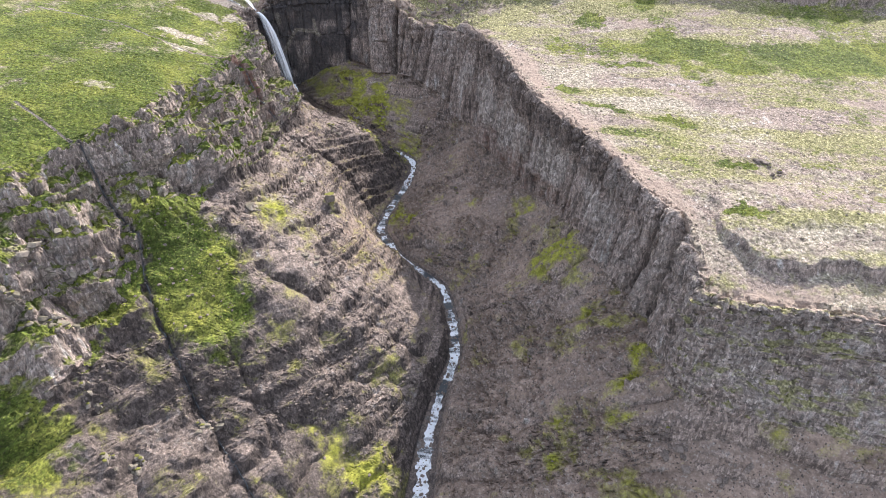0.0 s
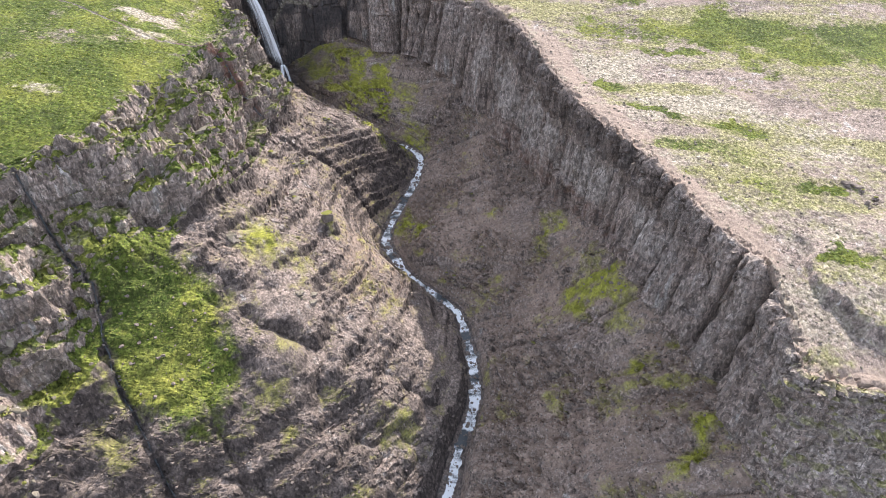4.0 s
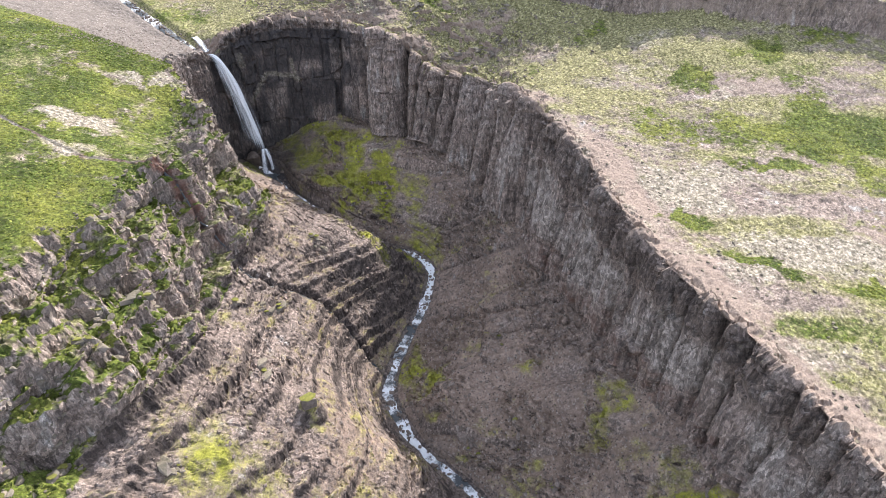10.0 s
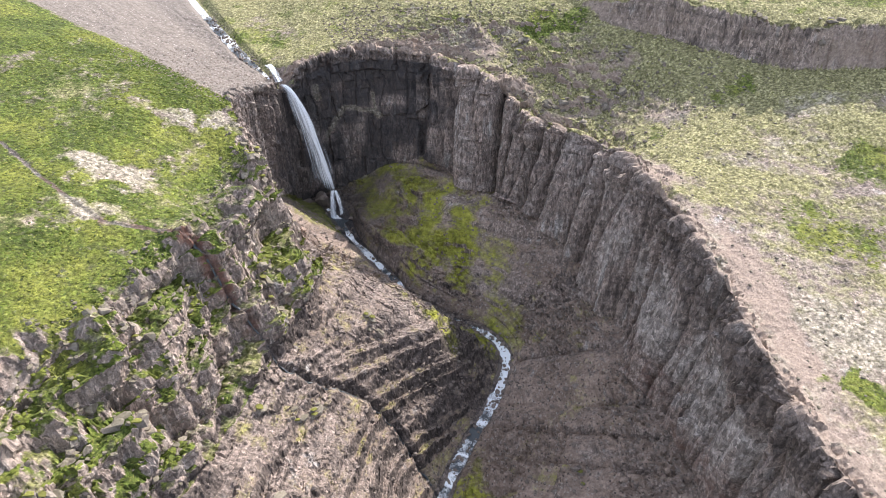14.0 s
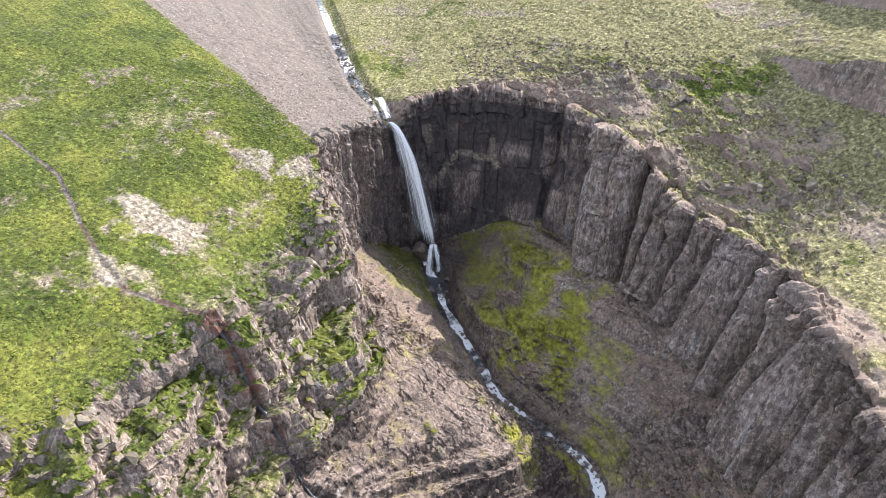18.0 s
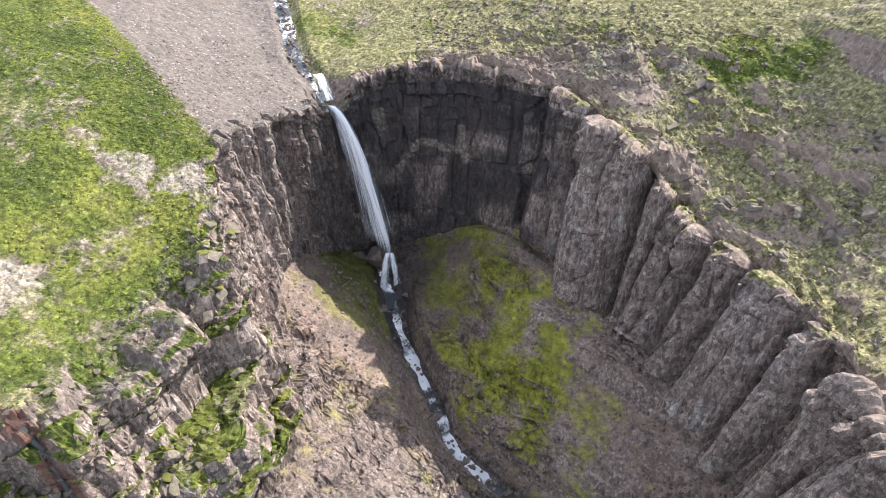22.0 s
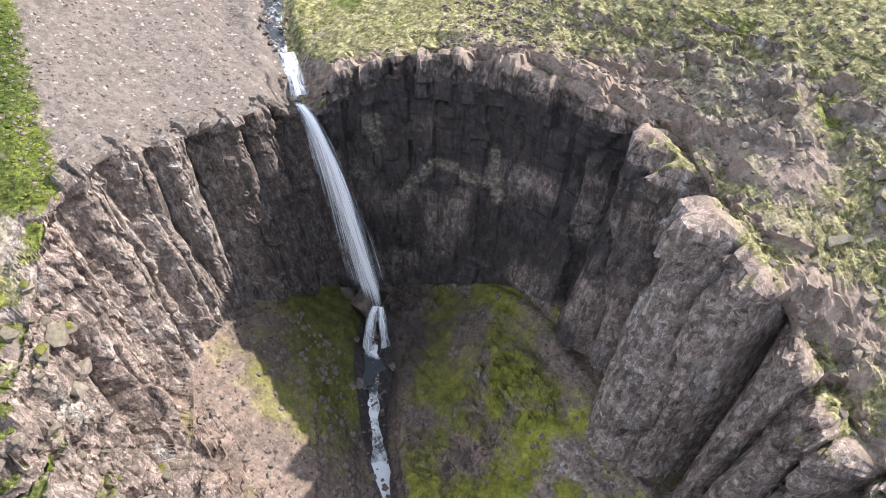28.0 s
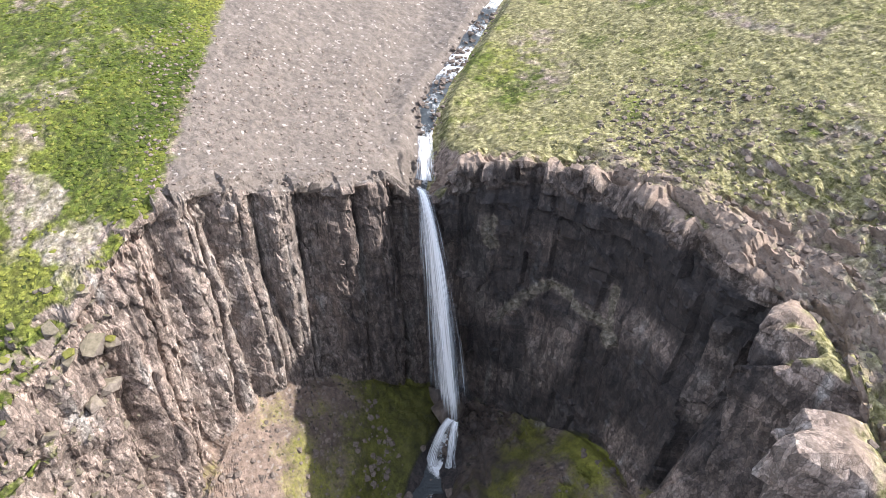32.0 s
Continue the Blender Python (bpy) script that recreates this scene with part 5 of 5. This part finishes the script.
ROCKS = [rock_mesh("boulder", k, BASALT, 0.55 + 0.05 * (k % 6)) for k in range(10)]
CAPPED = [rock_mesh("boulder", 50 + k, MOSSY, 0.55 + 0.05 * (k % 6)) for k in range(8)]
rng = np.random.default_rng(5)


def spots(g, rows, stations, count, power=1.0):
    """Random places on a sheet: row range, station range by knots."""
    cols = np.nonzero((S >= KNOTS[stations[0]]) & (S <= KNOTS[stations[1]]))[0]
    r = rows[0] + ((rows[1] - rows[0]) * rng.random(count) ** power).astype(int)
    return g[r, cols[rng.integers(0, len(cols), count)]]


def boulder(place, size, meshes, label, group):
    ob = new("boulder", meshes[int(rng.integers(len(meshes)))])
    ob.matrix_world = Matrix.Translation(Vector(place) + Vector((0, 0, size * 0.12))) @ Euler((rng.uniform(-0.4, 0.4), rng.uniform(-0.4, 0.4), rng.uniform(0, 6.28))).to_matrix().to_4x4() @ Matrix.Diagonal((size, size, size, 1))
    return tagged(ob, label, "boulder", group)


for q in spots(RIGHT, (0, ROW_R[1] + 3), (3, 18), 70):
    boulder(q, rng.uniform(0.45, 1.25), ROCKS, "wet dark boulder lying in the stream", "boulders in the stream")
for q in spots(LEFT, (2, ROW_L[1] + 4), (3, 18), 50):
    boulder(q, rng.uniform(0.45, 1.3), ROCKS, "wet dark boulder lying in the stream", "boulders in the stream")
for q in spots(LEFT, (ROW_L[4] + 10, ROW_L[5] + 12), (2, 11), 50):
    boulder(q, rng.uniform(0.5, 1.2), CAPPED, "grey weathered block with moss on top", "blocks on the western scarp")
for q in spots(RIGHT, (ROW_R[2] + 6, ROW_R[4] - 4), (2, 13), 60):
    boulder(q, rng.uniform(0.5, 1.3), ROCKS, "brown angular boulder resting on the scree", "boulders on the eastern scree")
for q in spots(RIGHT, (ROW_R[5] + 6, ROW_R[6] + 20), (10, 17), 40):
    boulder(q, rng.uniform(0.4, 1.1), CAPPED, "pale lichen-spotted boulder on the hillside", "boulders on the hillside")


# ---- outcrops ----
WEST = [(-82, 175.5), (-84, 178), (-75.7, 171.5), (-72.6, 188), (-80.8, 205), (-71.5, 204), (-68.6, 210.5), (-66.7, 247.5), (-80, 218), (-80.6, 166), (-83, 283), (-78, 270), (-70.3, 269.6), (-71, 252),
        (-80, 229.5), (-101, 122.5), (-104.5, 121), (-98, 123), (-89, 112), (-102, 138), (-104, 131), (-81.5, 100), (-77, 101.5), (-64, 116), (-88, 190), (-76, 196), (-60, 176), (-44, 170), (-52, 205), (-56, 228), (-48, 260)]
EAST = [(9.6, 325), (3.4, 328.5), (1, 320.5), (-19.6, 345), (10.7, 342.5), (-7, 329), (98, 176), (99.5, 170.5), (61, 103.5), (71.5, 98.5), (57.5, 107.5), (4.4, 238), (-7.8, 225), (-3.2, 211), (10.7, 193), (7.4, 208.7),
        (16.5, 196), (22, 172), (30, 150), (-16.4, 331), (46, 336), (62, 334), (80, 330)]


def ground_at(g, x, y):
    d = (g[:, :, 0] - x) ** 2 + (g[:, :, 1] - y) ** 2
    return g[np.unravel_index(np.argmin(d), d.shape)]


def rock_outcrop(g, x, y, meshes, label, group, mossy):
    """A cluster of jointed blocks breaking out of the ground, with cushions of moss."""
    spot = ground_at(g, x, y)
    base = tagged(new("rock_outcrop"), label, "outcrop", group)
    base.location = spot
    lean, grow = rng.uniform(0, 6.28), rng.uniform(0.8, 1.35)
    for k in range(int(rng.integers(6, 11))):
        along, off = rng.normal(0, 1.7) * grow, rng.normal(0, 0.8) * grow
        px, py = math.cos(lean) * along - math.sin(lean) * off, math.sin(lean) * along + math.cos(lean) * off
        z = ground_at(g, spot[0] + px, spot[1] + py)[2] - spot[2]
        size = rng.uniform(0.5, 1.35) * grow
        block = new("block", meshes[int(rng.integers(len(meshes)))])
        block.parent = base
        block.matrix_basis = Matrix.Translation((px, py, z + size * 0.15)) @ Euler((rng.uniform(-0.3, 0.3), rng.uniform(-0.3, 0.3), lean + rng.uniform(-0.4, 0.4))).to_matrix().to_4x4() @ Matrix.Diagonal((size * 1.25, size, size * 1.15, 1))
        if rng.random() < mossy:
            cap = new("moss_cap", CAPS[int(rng.integers(len(CAPS)))])
            cap.parent = base
            cap.matrix_basis = Matrix.Translation((px, py, z + size * 0.78)) @ Matrix.Diagonal((size * 0.75, size * 0.6, size * 0.3, 1))


CAPS = [rock_mesh("moss_cap", 120 + k, CAP, 0.5) for k in range(4)]
for x, y in WEST:
    rock_outcrop(LEFT[ROW_L[1]:ROW_L[6]], x, y, CAPPED, "outcrop of grey lichen-spotted blocks on the western slope", "outcrops on the western slope", 0.3)
for x, y in EAST:
    rock_outcrop(RIGHT[ROW_R[1]:ROW_R[7]], x, y, ROCKS if y < 240 else CAPPED, "outcrop of brown angular blocks on the eastern side", "outcrops on the eastern side", 0.15)

# the lone block with a thick cushion of moss above the stream
block_at = ground_at(LEFT[ROW_L[1]:ROW_L[5]], -41, 200)
lone = tagged(new("mossy_block"), "large dark block with a thick yellow-green moss top", "boulder")
lone.location = block_at
for name, mesh, z, size in (("rock", ROCKS[3], 0.2, (2.6, 2.4, 3.4)), ("moss_cap", CAPS[1], 2.1, (2.2, 1.9, 0.9))):
    piece = new(name, mesh)
    piece.parent = lone
    piece.matrix_basis = Matrix.Translation((0, 0, z)) @ Matrix.Diagonal((*size, 1))


def strewn(name, places, sizes, meshes, material, label, sink=0.15, squash=1.0):
    """Countless small stones or tufts, as one mesh."""
    data = []
    for m in meshes:
        v = np.zeros(len(m.vertices) * 3)
        m.vertices.foreach_get("co", v)
        data.append((v.reshape(-1, 3), [tuple(f.vertices) for f in m.polygons]))
    verts, faces, base = [], [], 0
    for q, s in zip(places, sizes):
        v, f = data[int(rng.integers(len(data)))]
        a = rng.uniform(0, 6.28)
        c, d = math.cos(a), math.sin(a)
        w = np.stack([v[:, 0] * c - v[:, 1] * d, v[:, 0] * d + v[:, 1] * c, v[:, 2] * squash], axis=1) * s + q + (0, 0, s * sink)
        verts.append(w)
        faces += [tuple(k + base for k in face) for face in f]
        base += len(v)
    me = bpy.data.meshes.new(name)
    me.from_pydata(np.concatenate(verts).tolist(), [], faces)
    me.materials.append(material)
    return tagged(new(name, me), label, name.split("_")[-1], kind="stuff")


def sizes_of(n, lo, hi):
    return lo + (hi - lo) * rng.random(n) ** 3


q = np.concatenate([spots(RIGHT, (ROW_R[1] + 4, ROW_R[4] + 2), (2, 16), 3600), spots(RIGHT, (ROW_R[4] - 14, ROW_R[4] + 2), (2, 16), 900)])
strewn("scree_stones", q, sizes_of(len(q), 0.16, 0.75), ROCKS, BASALT, "loose brown stones strewn over the eastern scree")
q = spots(LEFT, (ROW_L[1] + 2, ROW_L[4]), (2, 17), 4200)
strewn("ledge_stones", q, sizes_of(len(q), 0.16, 0.8), ROCKS, BASALT, "loose brown stones strewn over the western ledges")
q = np.concatenate([spots(LEFT, (ROW_L[4], ROW_L[5] + 24), (2, 12), 1500), spots(LEFT, (ROW_L[4], ROW_L[5]), (3, 11), 300)])
strewn("scarp_stones", q, sizes_of(len(q), 0.2, 0.8), CAPPED, MOSSY, "grey broken stones along the western scarp")
q = np.concatenate([spots(RIGHT, (ROW_R[5] + 2, ROW_R[5] + 60), (2, 17), 800), spots(RIGHT, (ROW_R[5], ROW_R[6] + 40), (2, 18), 1300)])
q2 = spots(RIGHT, (ROW_R[5] + 2, ROW_R[6] + 10), (11, 17), 2600)
strewn("rubble_stones", q2, sizes_of(len(q2), 0.15, 0.7), ROCKS, BASALT, "brown rubble on the slope above the amphitheatre")
strewn("plateau_stones", q, sizes_of(len(q), 0.13, 0.55), CAPPED, MOSSY, "small pale stones on the eastern plateau")
q = spots(LEFT, (ROW_L[5], ROW_L[6] + 40), (13, 18), 1500)
strewn("gravel_stones", q, sizes_of(len(q), 0.10, 0.45), ROCKS, BASALT, "small stones scattered on the grey gravel slope")


q = upper[rng.integers(0, len(upper), 420)]
q = q + np.stack([rng.normal(0, 1.9, 420), rng.normal(0, 1.9, 420), np.full(420, 0.35)], axis=1)
strewn("river_stones", q, sizes_of(len(q), 0.2, 0.8), ROCKS, BASALT, "dark stones in and beside the upper river")
q = low[rng.integers(0, len(low), 1500)]
q = q + np.stack([rng.normal(0, 2.0, 1500), rng.normal(0, 2.0, 1500), np.full(1500, 0.35)], axis=1)
strewn("stream_stones", q, sizes_of(len(q), 0.2, 0.8), ROCKS, BASALT, "dark wet stones along the stream")


# ---- tussocks ----
def tufts(name, g, maps, rows, stations, count, label):
    """Tussocks on the grassy ground only, thicker where it is greener."""
    cols = np.nonzero((S >= KNOTS[stations[0]]) & (S <= KNOTS[stations[1]]))[0]
    r = rng.integers(rows[0], rows[1], count * 3)
    c = cols[rng.integers(0, len(cols), count * 3)]
    shape = g.shape[:2]
    want = np.maximum(maps["grass"].reshape(shape)[r, c], 0.8 * maps["straw"].reshape(shape)[r, c])
    keep = np.nonzero(rng.random(count * 3) < (want - 0.3) * 1.6)[0][:count]
    q = g[r[keep], c[keep]]
    dry = maps["straw"].reshape(shape)[r[keep], c[keep]] > maps["grass"].reshape(shape)[r[keep], c[keep]] + 0.05
    strewn(name, q[~dry], 0.18 + 0.36 * rng.random((~dry).sum()) ** 2, TUFTS, TUFT, "green " + label, 0.0, 0.6)
    dry = dry & (rng.random(len(dry)) < 0.3)
    if dry.sum():
        strewn("dry_" + name, q[dry], 0.16 + 0.26 * rng.random(dry.sum()) ** 2, TUFTS, DRY, "straw-coloured " + label, 0.0, 0.7)


TUFTS = [rock_mesh("tussock", 80 + k, TUFT, 0.6) for k in range(8)]
tufts("west_plateau_grass", LEFT, MAPS_L, (ROW_L[5] - 10, ROW_L[6] + 70), (1, 18), 15000, "tussock grass on the western plateau")
tufts("west_slope_grass", LEFT, MAPS_L, (ROW_L[3], ROW_L[5]), (1, 12), 3000, "tussock grass growing on the western slope")
tufts("east_plateau_grass", RIGHT, MAPS_R, (ROW_R[5] + 6, ROW_R[6] + 80), (1, 18), 15000, "tussock grass on the eastern plateau and hillside")
